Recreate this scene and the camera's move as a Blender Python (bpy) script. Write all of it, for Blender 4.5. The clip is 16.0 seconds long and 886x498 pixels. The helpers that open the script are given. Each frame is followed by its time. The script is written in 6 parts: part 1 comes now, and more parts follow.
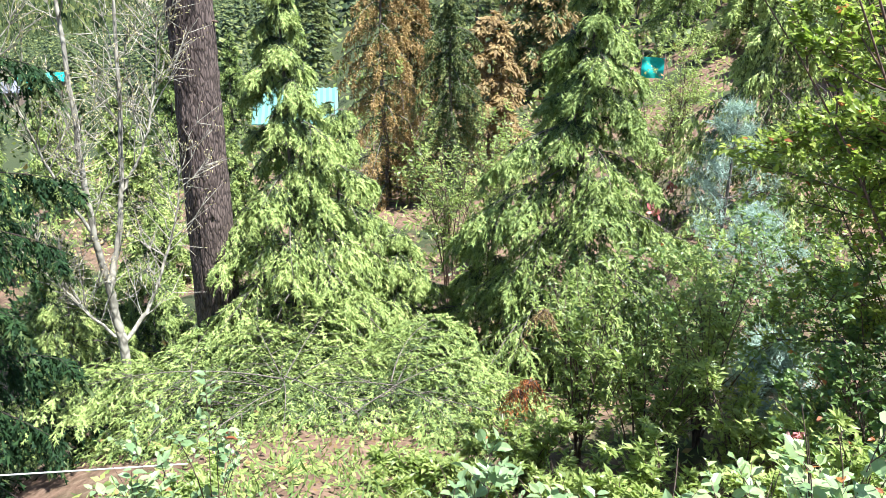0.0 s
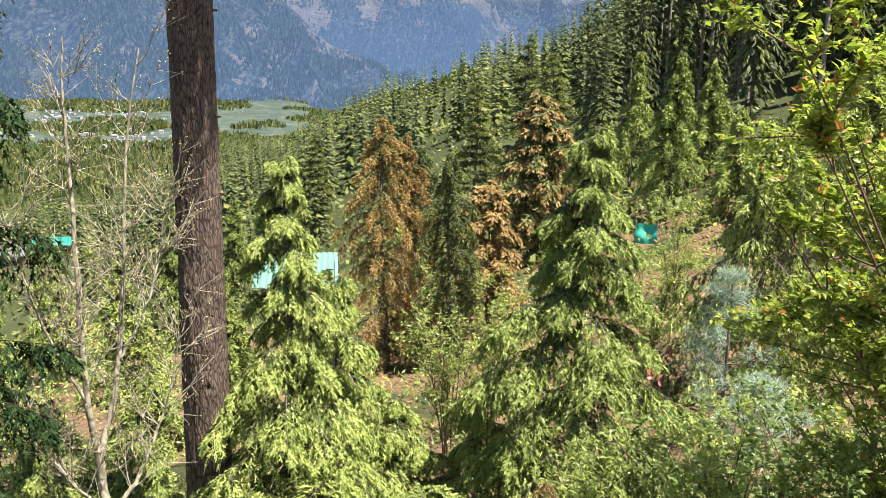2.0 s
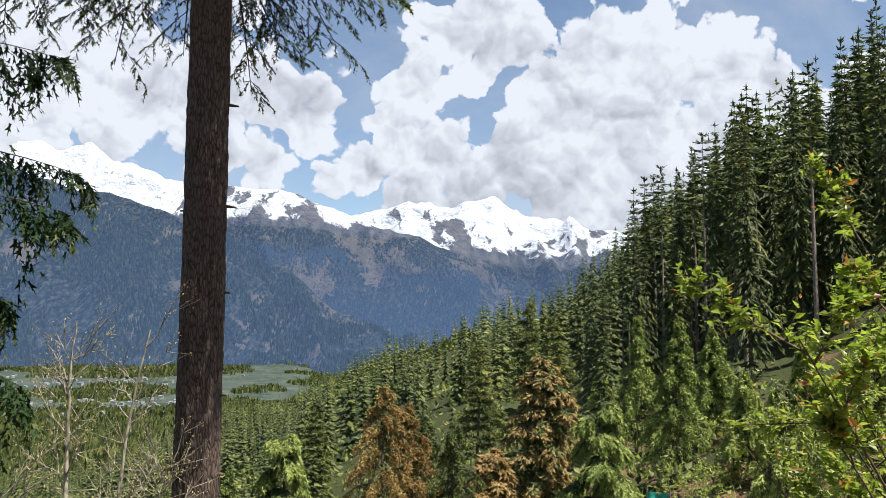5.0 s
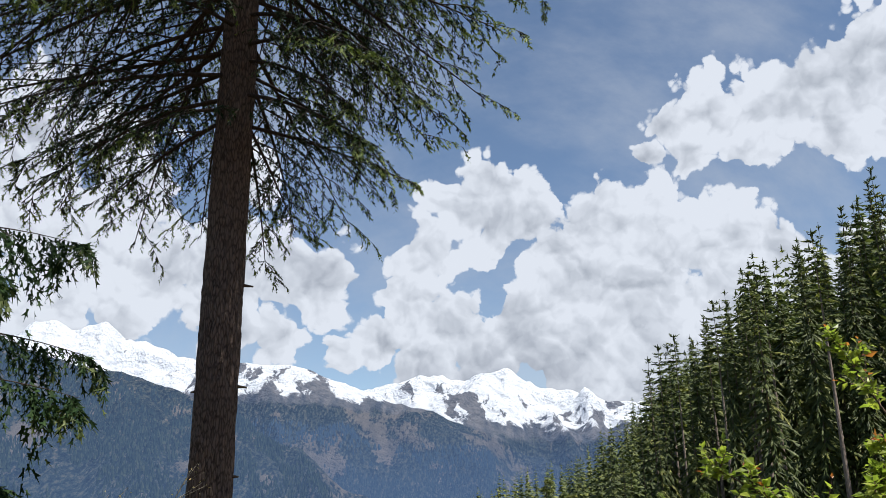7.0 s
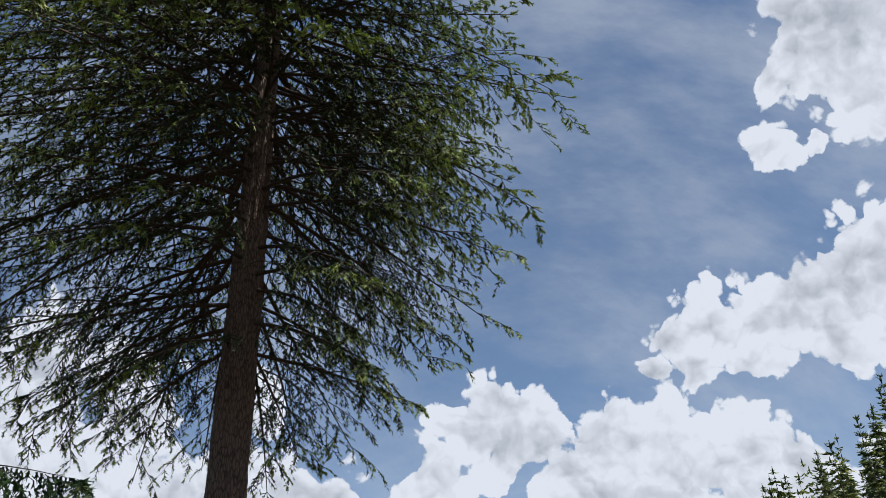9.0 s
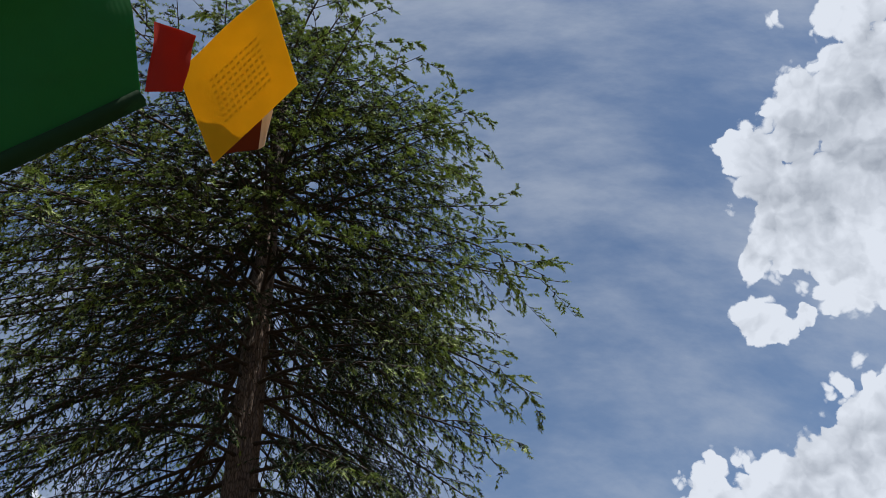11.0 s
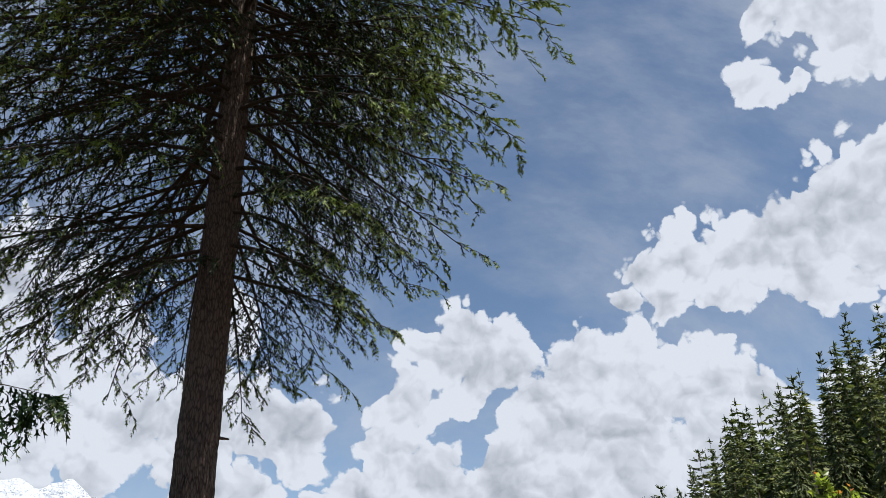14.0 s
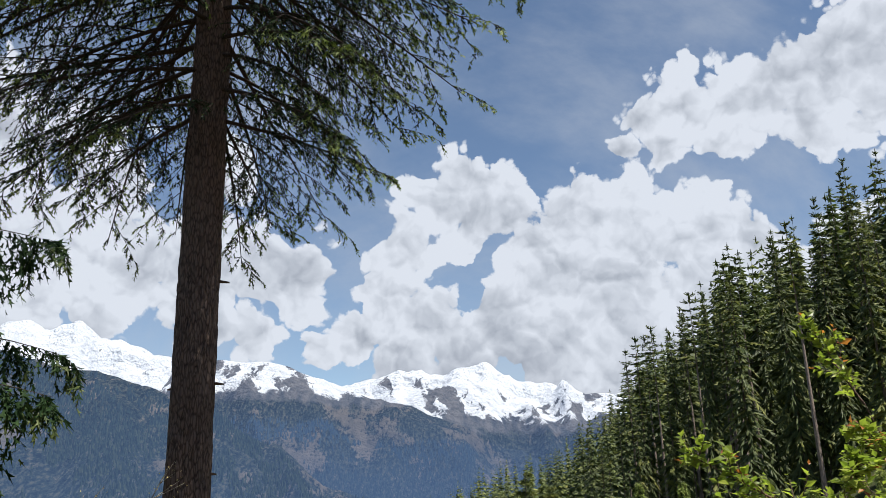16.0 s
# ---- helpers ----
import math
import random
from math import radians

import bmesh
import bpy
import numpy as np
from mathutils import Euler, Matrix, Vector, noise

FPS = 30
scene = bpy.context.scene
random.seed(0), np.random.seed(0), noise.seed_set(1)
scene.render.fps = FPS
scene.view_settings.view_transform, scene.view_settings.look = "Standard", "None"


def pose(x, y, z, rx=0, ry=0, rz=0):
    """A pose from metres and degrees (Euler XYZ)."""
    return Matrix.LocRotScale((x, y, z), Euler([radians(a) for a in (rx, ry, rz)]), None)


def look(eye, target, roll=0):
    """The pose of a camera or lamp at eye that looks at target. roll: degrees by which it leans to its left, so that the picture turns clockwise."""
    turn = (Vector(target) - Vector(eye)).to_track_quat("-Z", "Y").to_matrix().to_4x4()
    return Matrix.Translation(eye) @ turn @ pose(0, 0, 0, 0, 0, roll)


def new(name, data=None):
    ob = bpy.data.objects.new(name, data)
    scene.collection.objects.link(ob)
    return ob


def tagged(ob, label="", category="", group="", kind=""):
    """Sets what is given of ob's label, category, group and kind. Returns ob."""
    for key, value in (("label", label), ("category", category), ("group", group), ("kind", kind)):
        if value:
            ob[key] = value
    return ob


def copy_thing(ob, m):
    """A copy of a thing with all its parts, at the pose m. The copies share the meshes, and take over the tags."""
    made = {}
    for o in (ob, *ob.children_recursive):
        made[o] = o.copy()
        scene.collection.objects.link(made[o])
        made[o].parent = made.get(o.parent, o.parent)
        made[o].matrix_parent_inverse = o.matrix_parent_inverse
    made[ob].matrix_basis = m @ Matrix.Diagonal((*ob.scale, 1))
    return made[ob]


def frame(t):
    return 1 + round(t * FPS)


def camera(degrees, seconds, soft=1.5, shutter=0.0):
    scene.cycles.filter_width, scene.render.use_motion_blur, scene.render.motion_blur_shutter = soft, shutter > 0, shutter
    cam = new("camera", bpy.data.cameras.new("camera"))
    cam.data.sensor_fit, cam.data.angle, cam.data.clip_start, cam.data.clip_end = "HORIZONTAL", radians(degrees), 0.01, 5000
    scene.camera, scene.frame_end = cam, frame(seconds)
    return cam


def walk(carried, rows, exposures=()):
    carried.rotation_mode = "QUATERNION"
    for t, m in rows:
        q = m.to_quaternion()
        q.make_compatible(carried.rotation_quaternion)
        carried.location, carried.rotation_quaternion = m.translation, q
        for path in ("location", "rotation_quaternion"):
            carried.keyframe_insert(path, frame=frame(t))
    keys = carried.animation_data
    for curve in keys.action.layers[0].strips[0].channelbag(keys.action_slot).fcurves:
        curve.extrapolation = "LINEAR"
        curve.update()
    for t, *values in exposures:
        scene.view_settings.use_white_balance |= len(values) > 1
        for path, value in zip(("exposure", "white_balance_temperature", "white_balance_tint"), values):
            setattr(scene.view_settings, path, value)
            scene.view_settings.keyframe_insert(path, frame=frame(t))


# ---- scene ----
cam = camera(56.0, 16.0, soft=0.55)
# The eye starts at the origin; y looks out over the valley, z is up. Rows: seconds, turn about x, y, z in degrees, place.
PATH = [
    (0, 66.03, -0.74, 0.31, 0.000, 0.000, -0.000), (0.5, 69.43, -0.65, 0.38, 0.005, 0.009, 0.007), (1, 72.06, -0.71, 0.38, 0.003, 0.026, 0.025),
    (1.5, 75.23, -0.69, 0.25, 0.007, -0.017, 0.055), (2, 77.16, -0.81, 0.22, 0.000, -0.017, 0.072), (2.5, 79.15, -0.77, 0.22, -0.014, -0.004, 0.093),
    (3, 82.21, -0.69, 0.25, -0.022, 0.028, 0.121), (3.5, 85.89, -0.38, 0.26, -0.022, 0.010, 0.152), (4, 89.17, -0.24, 0.29, -0.046, 0.028, 0.184),
    (4.2, 90.89, -0.24, 0.31, -0.042, 0.004, 0.199), (4.9, 94.67, -0.22, 0.26, -0.049, -0.021, 0.252), (5.6, 97.55, -0.23, 0.24, -0.054, -0.062, 0.334),
    (6.3, 101.61, 0.09, 0.59, -0.057, -0.075, 0.367), (6.5, 102.84, 0.32, 0.81, -0.051, -0.060, 0.319), (7, 106.88, 0.70, 1.26, -0.056, -0.020, 0.307),
    (7.5, 110.18, 0.72, 1.44, -0.033, -0.121, 0.288), (8, 114.79, 1.83, 1.87, -0.084, -0.095, 0.226), (8.5, 118.75, 2.15, 2.10, -0.073, -0.084, 0.265),
    (9, 122.11, 2.34, 2.37, -0.035, -0.078, 0.257), (9.5, 124.71, 2.77, 2.42, -0.070, -0.063, 0.267), (10, 128.69, 3.50, 2.75, -0.102, -0.115, 0.293),
    (10.2, 129.94, 3.76, 2.95, -0.106, -0.134, 0.298), (10.9, 134.36, 4.04, 3.10, -0.092, -0.130, 0.296), (11.6, 135.77, 3.38, 2.65, -0.056, -0.096, 0.281),
    (12.3, 132.27, 2.50, 1.76, -0.039, -0.070, 0.271), (12.5, 130.68, 2.37, 1.46, -0.069, -0.037, 0.248), (13, 125.76, 1.77, 0.71, -0.071, -0.029, 0.259),
    (13.5, 122.30, 1.44, 0.52, -0.019, -0.091, 0.323), (14, 117.04, 1.57, 0.11, -0.073, -0.029, 0.295), (14.5, 114.27, 1.72, -0.09, -0.105, -0.004, 0.268),
    (15, 110.88, 1.40, -0.23, -0.077, -0.033, 0.298), (15.5, 108.77, 1.41, -0.20, -0.063, -0.004, 0.307), (16, 106.49, 1.67, -0.06, -0.056, 0.010, 0.301),
]
EXPOSURE = [(0, 2.15, 5300, 10), (0.5, 2.06, 5850, 10), (1.5, 2.0, 6450, 10), (3.0, 1.62, 6500, 10), (4.2, 1.3, 6400, 10), (6.3, 0.97, 6250, 10), (16, 0.92, 6250, 10)]
walk(cam, [(t, pose(x, y, z, rx, ry, rz)) for t, rx, ry, rz, x, y, z in PATH], EXPOSURE)

# ---------------------------------------------------------------- light
SUN_AZ, SUN_EL = 122.0, 67.0      # clockwise from the line of sight, above the horizon


def toward(az, el):
    a, e = radians(az), radians(el)
    return Vector((math.sin(a) * math.cos(e), math.cos(a) * math.cos(e), math.sin(e)))


sun = new("sun", bpy.data.lights.new("sun", "SUN"))
sun.data.energy, sun.data.angle, sun.data.color = 5.0, radians(0.5), (1.0, 0.93, 0.80)
sun.matrix_world = look(toward(SUN_AZ, SUN_EL) * 50, (0, 0, 0))


class Nodes:
    """A short way to write node trees."""

    def __init__(self, tree):
        self.tree = tree
        tree.nodes.clear()

    def add(self, kind, inputs=None, operation=None, use_clamp=None, feature=None, interpolation_type=None, data_type=None, blend_type=None):
        n = self.tree.nodes.new(kind)
        if operation:
            n.operation = operation
        if use_clamp:
            n.use_clamp = True
        if feature:
            n.feature = feature
        if interpolation_type:
            n.interpolation_type = interpolation_type
        if data_type:
            n.data_type = data_type
        if blend_type:
            n.blend_type = blend_type
        for k, v in (inputs or {}).items():
            if isinstance(v, bpy.types.NodeSocket):
                self.tree.links.new(v, n.inputs[k])
            else:
                n.inputs[k].default_value = v
        return n

    def math(self, op, a, b=0.0, c=0.0, clamp=False):
        return self.add("ShaderNodeMath", {0: a, 1: b, 2: c}, operation=op, use_clamp=clamp).outputs[0]

    def vec(self, op, a, b=(0, 0, 0)):
        return self.add("ShaderNodeVectorMath", {0: a, 1: b}, operation=op).outputs[0]

    def noise(self, vector, scale, detail=4.0, rough=0.55, out=0):
        return self.add("ShaderNodeTexNoise", {"Vector": vector, "Scale": scale, "Detail": detail, "Roughness": rough}).outputs[out]

    def ramp(self, fac, stops):
        n = self.add("ShaderNodeValToRGB", {0: fac})
        e = n.color_ramp.elements
        while len(e) < len(stops):
            e.new(0.5)
        for el, (p, c) in zip(e, stops):
            el.position, el.color = p, (*c, 1)
        return n.outputs[0]

    def span(self, v, a, b, c=0.0, d=1.0):
        return self.add("ShaderNodeMapRange", {0: v, 1: a, 2: b, 3: c, 4: d}, interpolation_type="SMOOTHSTEP").outputs[0]

    def mix(self, fac, a, b, blend="MIX"):
        return self.add("ShaderNodeMix", {0: fac, 6: a, 7: b}, data_type="RGBA", blend_type=blend).outputs[2]


world = bpy.data.worlds.new("sky")
scene.world = world
world.use_nodes = True
N = Nodes(world.node_tree)
direction = N.add("ShaderNodeTexCoord").outputs["Generated"]
heaven = N.add("ShaderNodeTexSky")
heaven.sky_type, heaven.sun_disc, heaven.sun_elevation, heaven.sun_rotation = "NISHITA", False, radians(SUN_EL), radians(SUN_AZ)
heaven.altitude, heaven.air_density, heaven.dust_density = 2000.0, 1.0, 0.6
sky = heaven.outputs[0]
# cumulus: rounded heads (azimuth, elevation, angular radius in degrees), broken up by noise
CENTRE_CLOUD = [
    (3.0, 19.0, 3.4), (0.4, 19.8, 2.2), (5.6, 18.6, 2.6), (2.4, 21.2, 1.7), (-2.4, 16.4, 2.4), (-3.4, 13.4, 2.6), (-0.6, 11.6, 2.6), (-6.0, 10.6, 2.0), (-8.3, 9.7, 1.2), (-2.4, 9.2, 3.0),
    (6.9, 16.2, 2.7), (10.7, 18.0, 2.9), (14.2, 17.2, 3.4), (18.0, 15.8, 3.4), (22.0, 14.6, 3.2), (8.4, 14.4, 4.4), (13.0, 12.8, 5.4), (18.6, 11.6, 4.6), (4.6, 11.8, 3.0), (7.6, 9.4, 4.4), (14.0, 8.4, 5.2), (2.2, 9.0, 3.2), (25.5, 13.0, 4.0)]
LEFT_CLOUD = [
    (-9.2, 14.8, 2.4), (-12.0, 15.4, 3.0), (-16.0, 15.2, 3.8), (-21.0, 15.4, 4.2), (-26.0, 15.8, 4.6), (-31.5, 16.0, 5.2), (-22.5, 20.4, 3.6), (-29.0, 21.4, 4.6), (-12.4, 10.9, 1.7), (-15.6, 11.2, 2.2),
    (-22.5, 11.8, 2.4), (-27.0, 12.4, 3.2), (-33.0, 12.0, 4.0), (-14.5, 21.5, 1.8)]
RIGHT_CLOUD = [
    (15.6, 24.6, 1.6), (18.2, 24.8, 2.4), (21.8, 24.4, 2.7), (25.6, 25.0, 3.3), (29.6, 25.8, 3.6), (34.0, 26.4, 4.2), (13.8, 22.7, 1.0), (16.8, 22.6, 1.5), (21.0, 22.2, 1.6), (26.2, 22.2, 2.0), (31.5, 22.4, 3.0), (38.0, 24.0, 5.0)]
HIGH_CLOUD = [
    (31.6, 44.9, 1.9), (35.2, 45.2, 2.4), (39.6, 45.0, 2.8), (30.4, 42.2, 2.5), (29.8, 39.6, 2.6), (27.0, 38.9, 1.4), (33.8, 40.0, 4.2), (38.8, 40.6, 5.0), (33.6, 36.2, 2.6), (36.8, 34.6, 3.2), (25.2, 35.0, 1.5), (26.2, 33.6, 1.1), (28.6, 34.2, 0.8), (44.0, 44.0, 6.0)]
SUNWARD = toward(40.0, 62.0)
coarse = N.vec("SUBTRACT", N.noise(direction, 14.0, 3.0, 0.5, out=1), (0.5, 0.5, 0.5))
crisp = N.vec("SUBTRACT", N.noise(direction, 48.0, 5.0, 0.62, out=1), (0.5, 0.5, 0.5))
warped = N.vec("ADD", direction, N.vec("ADD", N.vec("MULTIPLY", coarse, (0.052, 0.052, 0.052)), N.vec("MULTIPLY", crisp, (0.014, 0.014, 0.014))))


def billows(vector):
    """Heaped round puffs at three sizes, about zero on the mean."""
    total = -0.52
    for scale, amount in ((17.0, 0.58), (42.0, 0.32), (105.0, 0.12)):
        f = N.add("ShaderNodeTexVoronoi", {"Vector": vector, "Scale": scale, "Smoothness": 0.12}, feature="SMOOTH_F1").outputs[0]
        total = N.math("ADD", N.math("MULTIPLY", N.math("MULTIPLY_ADD", N.math("MULTIPLY", f, f), -2.2, 1.0), amount), total)
    return total


field, sunny = None, None
for az, el, rad in CENTRE_CLOUD + LEFT_CLOUD + RIGHT_CLOUD + HIGH_CLOUD:
    c = toward(az, el)
    away_c = N.vec("SUBTRACT", warped, tuple(c))
    dist = N.add("ShaderNodeVectorMath", {0: away_c}, operation="LENGTH").outputs["Value"]
    f1 = N.math("MULTIPLY_ADD", dist, -1.0 / radians(rad * 1.08), 1.0)
    facing = N.add("ShaderNodeVectorMath", {0: away_c, 1: tuple(SUNWARD * (0.55 / radians(rad)))}, operation="DOT_PRODUCT").outputs["Value"]
    f2 = N.math("ADD", f1, facing)
    field = f1 if field is None else N.math("SMOOTH_MAX", field, f1, 0.25)
    sunny = f2 if sunny is None else N.math("SMOOTH_MAX", sunny, f2, 0.25)
lobes = billows(warped)
body = N.math("ADD", field, N.math("MULTIPLY_ADD", lobes, N.span(field, 0.1, 0.9, 1.0, 0.45), 0.17))
cover = N.span(body, -0.02, 0.14)
# a thin veil of high cloud, in streaks
streak = N.add("ShaderNodeMapping", {"Vector": direction, "Rotation": (0.5, 0.3, 0.6), "Scale": (2.0, 7.0, 3.0)}).outputs[0]
veil = N.math("MULTIPLY", N.span(N.noise(streak, 1.6, 7.0, 0.6), 0.35, 0.8), 0.6)
# the cloud's own relief: bright on the side to the sun, grey in its thick middle and base
lobes_sun = billows(N.vec("ADD", warped, tuple(SUNWARD * 0.012)))
relief = N.math("MULTIPLY", N.math("SUBTRACT", lobes, lobes_sun), 0.62)
grey = N.span(N.math("ADD", N.math("MULTIPLY", field, 0.30), N.noise(direction, 5.0, 4.0)), 0.50, 0.88)
shade = N.math("ADD", N.math("ADD", N.math("MULTIPLY_ADD", grey, -0.48, 1.0), relief), N.math("MULTIPLY", N.math("SUBTRACT", sunny, field), 0.34))
CLOUD = 8.2
cloud_colour = N.mix(N.math("MAXIMUM", N.math("MINIMUM", shade, 1.12), 0.0), (0.37 * CLOUD, 0.41 * CLOUD, 0.48 * CLOUD, 1), (0.96 * CLOUD, 1.0 * CLOUD, 1.07 * CLOUD, 1))
blue = N.mix(veil, N.mix(1.0, sky, (1.45, 1.4, 1.3, 1), "MULTIPLY"), (5.6, 6.0, 6.6, 1))
bg = N.add("ShaderNodeBackground", {0: N.mix(cover, blue, cloud_colour), 1: 0.05})
N.add("ShaderNodeOutputWorld", {0: bg.outputs[0]})

# ---------------------------------------------------------------- materials


def material(name):
    m = bpy.data.materials.new(name)
    m.use_nodes = True
    return m, Nodes(m.node_tree)


def leafy(name, dark, mid, light, translucent=0.35, rough=0.55, gloss=0.18):
    """Leaves and needles: each its own shade, light shining through."""
    m, n = material(name)
    isl = n.add("ShaderNodeNewGeometry").outputs["Random Per Island"]
    ob = n.add("ShaderNodeObjectInfo").outputs["Random"]
    pos = n.add("ShaderNodeTexCoord").outputs["Object"]
    big = n.noise(pos, 0.9, 3.0)
    f = n.math("ADD", n.math("MULTIPLY", isl, 0.6), n.math("MULTIPLY", big, 0.55))
    f = n.math("ADD", f, n.math("MULTIPLY_ADD", ob, 0.3, -0.22))
    col = n.ramp(f, [(0.1, dark), (0.5, mid), (0.95, light)])
    p = n.add("ShaderNodeBsdfPrincipled", {"Base Color": col, "Roughness": rough, "Specular IOR Level": gloss})
    tr = n.add("ShaderNodeBsdfTranslucent", {"Color": n.mix(1.0, col, (1.0, 1.12, 0.7, 1), "MULTIPLY")})
    sh = n.add("ShaderNodeMixShader", {0: translucent, 1: p.outputs[0], 2: tr.outputs[0]})
    n.add("ShaderNodeOutputMaterial", {0: sh.outputs[0]})
    return m


def barky(name, dark, light, sx=9.0, sz=1.6, bump=0.6, rough=0.9, moss=None):
    """Bark in upright plates, with stains."""
    m, n = material(name)
    pos = n.add("ShaderNodeTexCoord").outputs["Object"]
    st = n.add("ShaderNodeMapping", {"Vector": pos, "Scale": (sx, sx, sz)}).outputs[0]
    a = n.noise(st, 2.0, 8.0, 0.65)
    v = n.add("ShaderNodeTexVoronoi", {"Vector": st, "Scale": 2.2, "Randomness": 1.0}, feature="DISTANCE_TO_EDGE").outputs[0]
    h = n.math("ADD", a, n.math("MULTIPLY", n.span(v, 0.0, 0.25), 0.5))
    col = n.ramp(h, [(0.3, dark), (0.95, light)])
    col = n.mix(n.math("MULTIPLY", n.span(n.noise(pos, 1.3, 3.0), 0.5, 0.75), 0.35), col, (*(moss or light), 1))
    b = n.add("ShaderNodeBump", {"Strength": bump, "Distance": 0.02, "Height": h})
    p = n.add("ShaderNodeBsdfPrincipled", {"Base Color": col, "Roughness": rough, "Specular IOR Level": 0.25, "Normal": b.outputs[0]})
    n.add("ShaderNodeOutputMaterial", {0: p.outputs[0]})
    return m


def surface(name, stops, scale=3.0, rough=0.8, bump=0.2, metal=0.0, gloss=0.4):
    m, n = material(name)
    pos = n.add("ShaderNodeTexCoord").outputs["Object"]
    a = n.noise(pos, scale, 6.0, 0.6)
    b = n.noise(pos, scale * 9.0, 4.0, 0.6)
    f = n.math("ADD", n.math("MULTIPLY", a, 0.7), n.math("MULTIPLY", b, 0.3))
    bp = n.add("ShaderNodeBump", {"Strength": bump, "Distance": 0.02, "Height": b})
    p = n.add("ShaderNodeBsdfPrincipled", {"Base Color": n.ramp(f, stops), "Roughness": rough, "Metallic": metal, "Specular IOR Level": gloss, "Normal": bp.outputs[0]})
    n.add("ShaderNodeOutputMaterial", {0: p.outputs[0]})
    return m


# old growth, darkened further to paint in the shade inside young crowns
OLD_SHADED_NEEDLES = leafy("old_needles", (0.026, 0.040, 0.012), (0.058, 0.080, 0.024), (0.115, 0.138, 0.042), 0.2)
NEW_NEEDLES = leafy("new_needles", (0.110, 0.152, 0.040), (0.250, 0.302, 0.082), (0.445, 0.480, 0.155), 0.30)
# needles of the left-hand cedar, its shade put into a darker colour
SHADED_NEEDLES = leafy("dark_needles", (0.008, 0.018, 0.008), (0.016, 0.034, 0.012), (0.034, 0.062, 0.018), 0.15, 0.65, 0.08)
# tall cedar: crown shade put into the first colour, sunlit tips into the second
CEDAR_SHADED = leafy("cedar_needles", (0.006, 0.012, 0.007), (0.014, 0.026, 0.012), (0.034, 0.056, 0.020), 0.08, 0.6, 0.10)
CEDAR_LIT_TIPS = leafy("cedar_tips", (0.042, 0.066, 0.018), (0.100, 0.140, 0.034), (0.200, 0.240, 0.060), 0.30)
FOREST_NEEDLES = leafy("forest_needles", (0.026, 0.040, 0.016), (0.064, 0.084, 0.030), (0.130, 0.150, 0.054), 0.22)
FOREST_TIPS = leafy("forest_tips", (0.075, 0.095, 0.028), (0.150, 0.165, 0.050), (0.260, 0.260, 0.085), 0.3)
RUST_NEEDLES = leafy("rust_needles", (0.150, 0.095, 0.036), (0.290, 0.185, 0.070), (0.430, 0.300, 0.125), 0.35)
BROWN_LEAVES = leafy("brown_leaves", (0.130, 0.080, 0.034), (0.240, 0.160, 0.065), (0.340, 0.260, 0.110), 0.35)
BLUE_NEEDLES = leafy("blue_needles", (0.160, 0.220, 0.170), (0.290, 0.370, 0.300), (0.450, 0.530, 0.450), 0.3, 0.4, 0.5)
YELLOW_LEAVES = leafy("yellow_green_leaves", (0.120, 0.165, 0.026), (0.260, 0.315, 0.050), (0.450, 0.470, 0.095), 0.55, 0.4, 0.45)
RED_LEAVES = leafy("young_red_leaves", (0.22, 0.07, 0.03), (0.38, 0.13, 0.04), (0.50, 0.24, 0.06), 0.5, 0.4, 0.45)
SHRUB_LEAVES = leafy("shrub_leaves", (0.125, 0.170, 0.045), (0.290, 0.340, 0.090), (0.480, 0.510, 0.170), 0.58, 0.38, 0.5)
BUSH_LEAVES = leafy("bush_leaves", (0.065, 0.110, 0.030), (0.150, 0.215, 0.056), (0.280, 0.340, 0.105), 0.5, 0.38, 0.5)
PALE_LEAVES = leafy("pale_leaves", (0.140, 0.210, 0.085), (0.250, 0.330, 0.150), (0.400, 0.460, 0.200), 0.45, 0.35, 0.5)
TAN_BUDS = leafy("tan_buds", (0.25, 0.20, 0.09), (0.40, 0.33, 0.16), (0.52, 0.45, 0.24), 0.3)
GRASS = leafy("grass_blades", (0.055, 0.095, 0.022), (0.120, 0.170, 0.040), (0.230, 0.250, 0.085), 0.4)
FLOWER = leafy("pink_petals", (0.35, 0.10, 0.10), (0.50, 0.20, 0.18), (0.60, 0.36, 0.32), 0.4)
CEDAR_BARK = barky("cedar_bark", (0.016, 0.011, 0.009), (0.125, 0.090, 0.074), 12.0, 3.0, 0.8)
GREY_BARK = barky("grey_bark", (0.045, 0.036, 0.030), (0.16, 0.13, 0.105), 6.0, 1.2)
PALE_BARK = barky("pale_bark", (0.11, 0.095, 0.072), (0.34, 0.305, 0.235), 4.0, 2.5, 0.3, moss=(0.20, 0.16, 0.12))
# darker bark with the shade under the crown put into its colour
SHADED_BARK = barky("dark_bark", (0.012, 0.009, 0.007), (0.050, 0.036, 0.028), 20.0, 4.0, 0.3)
TWIG_BARK = barky("twig_bark", (0.035, 0.024, 0.018), (0.13, 0.085, 0.06), 20.0, 4.0, 0.3)

# ---------------------------------------------------------------- geometry tools
RNG = np.random.default_rng(7)
R = np.random.default_rng


def lattice(i, j, k):
    h = (i * 374761393 + j * 668265263 + k * 2147483647 + 1013904223) & 0xFFFFFFFF
    h = ((h ^ (h >> 13)) * 1274126177) & 0xFFFFFFFF
    return ((h ^ (h >> 16)) & 0xFFFF) / 65535.0


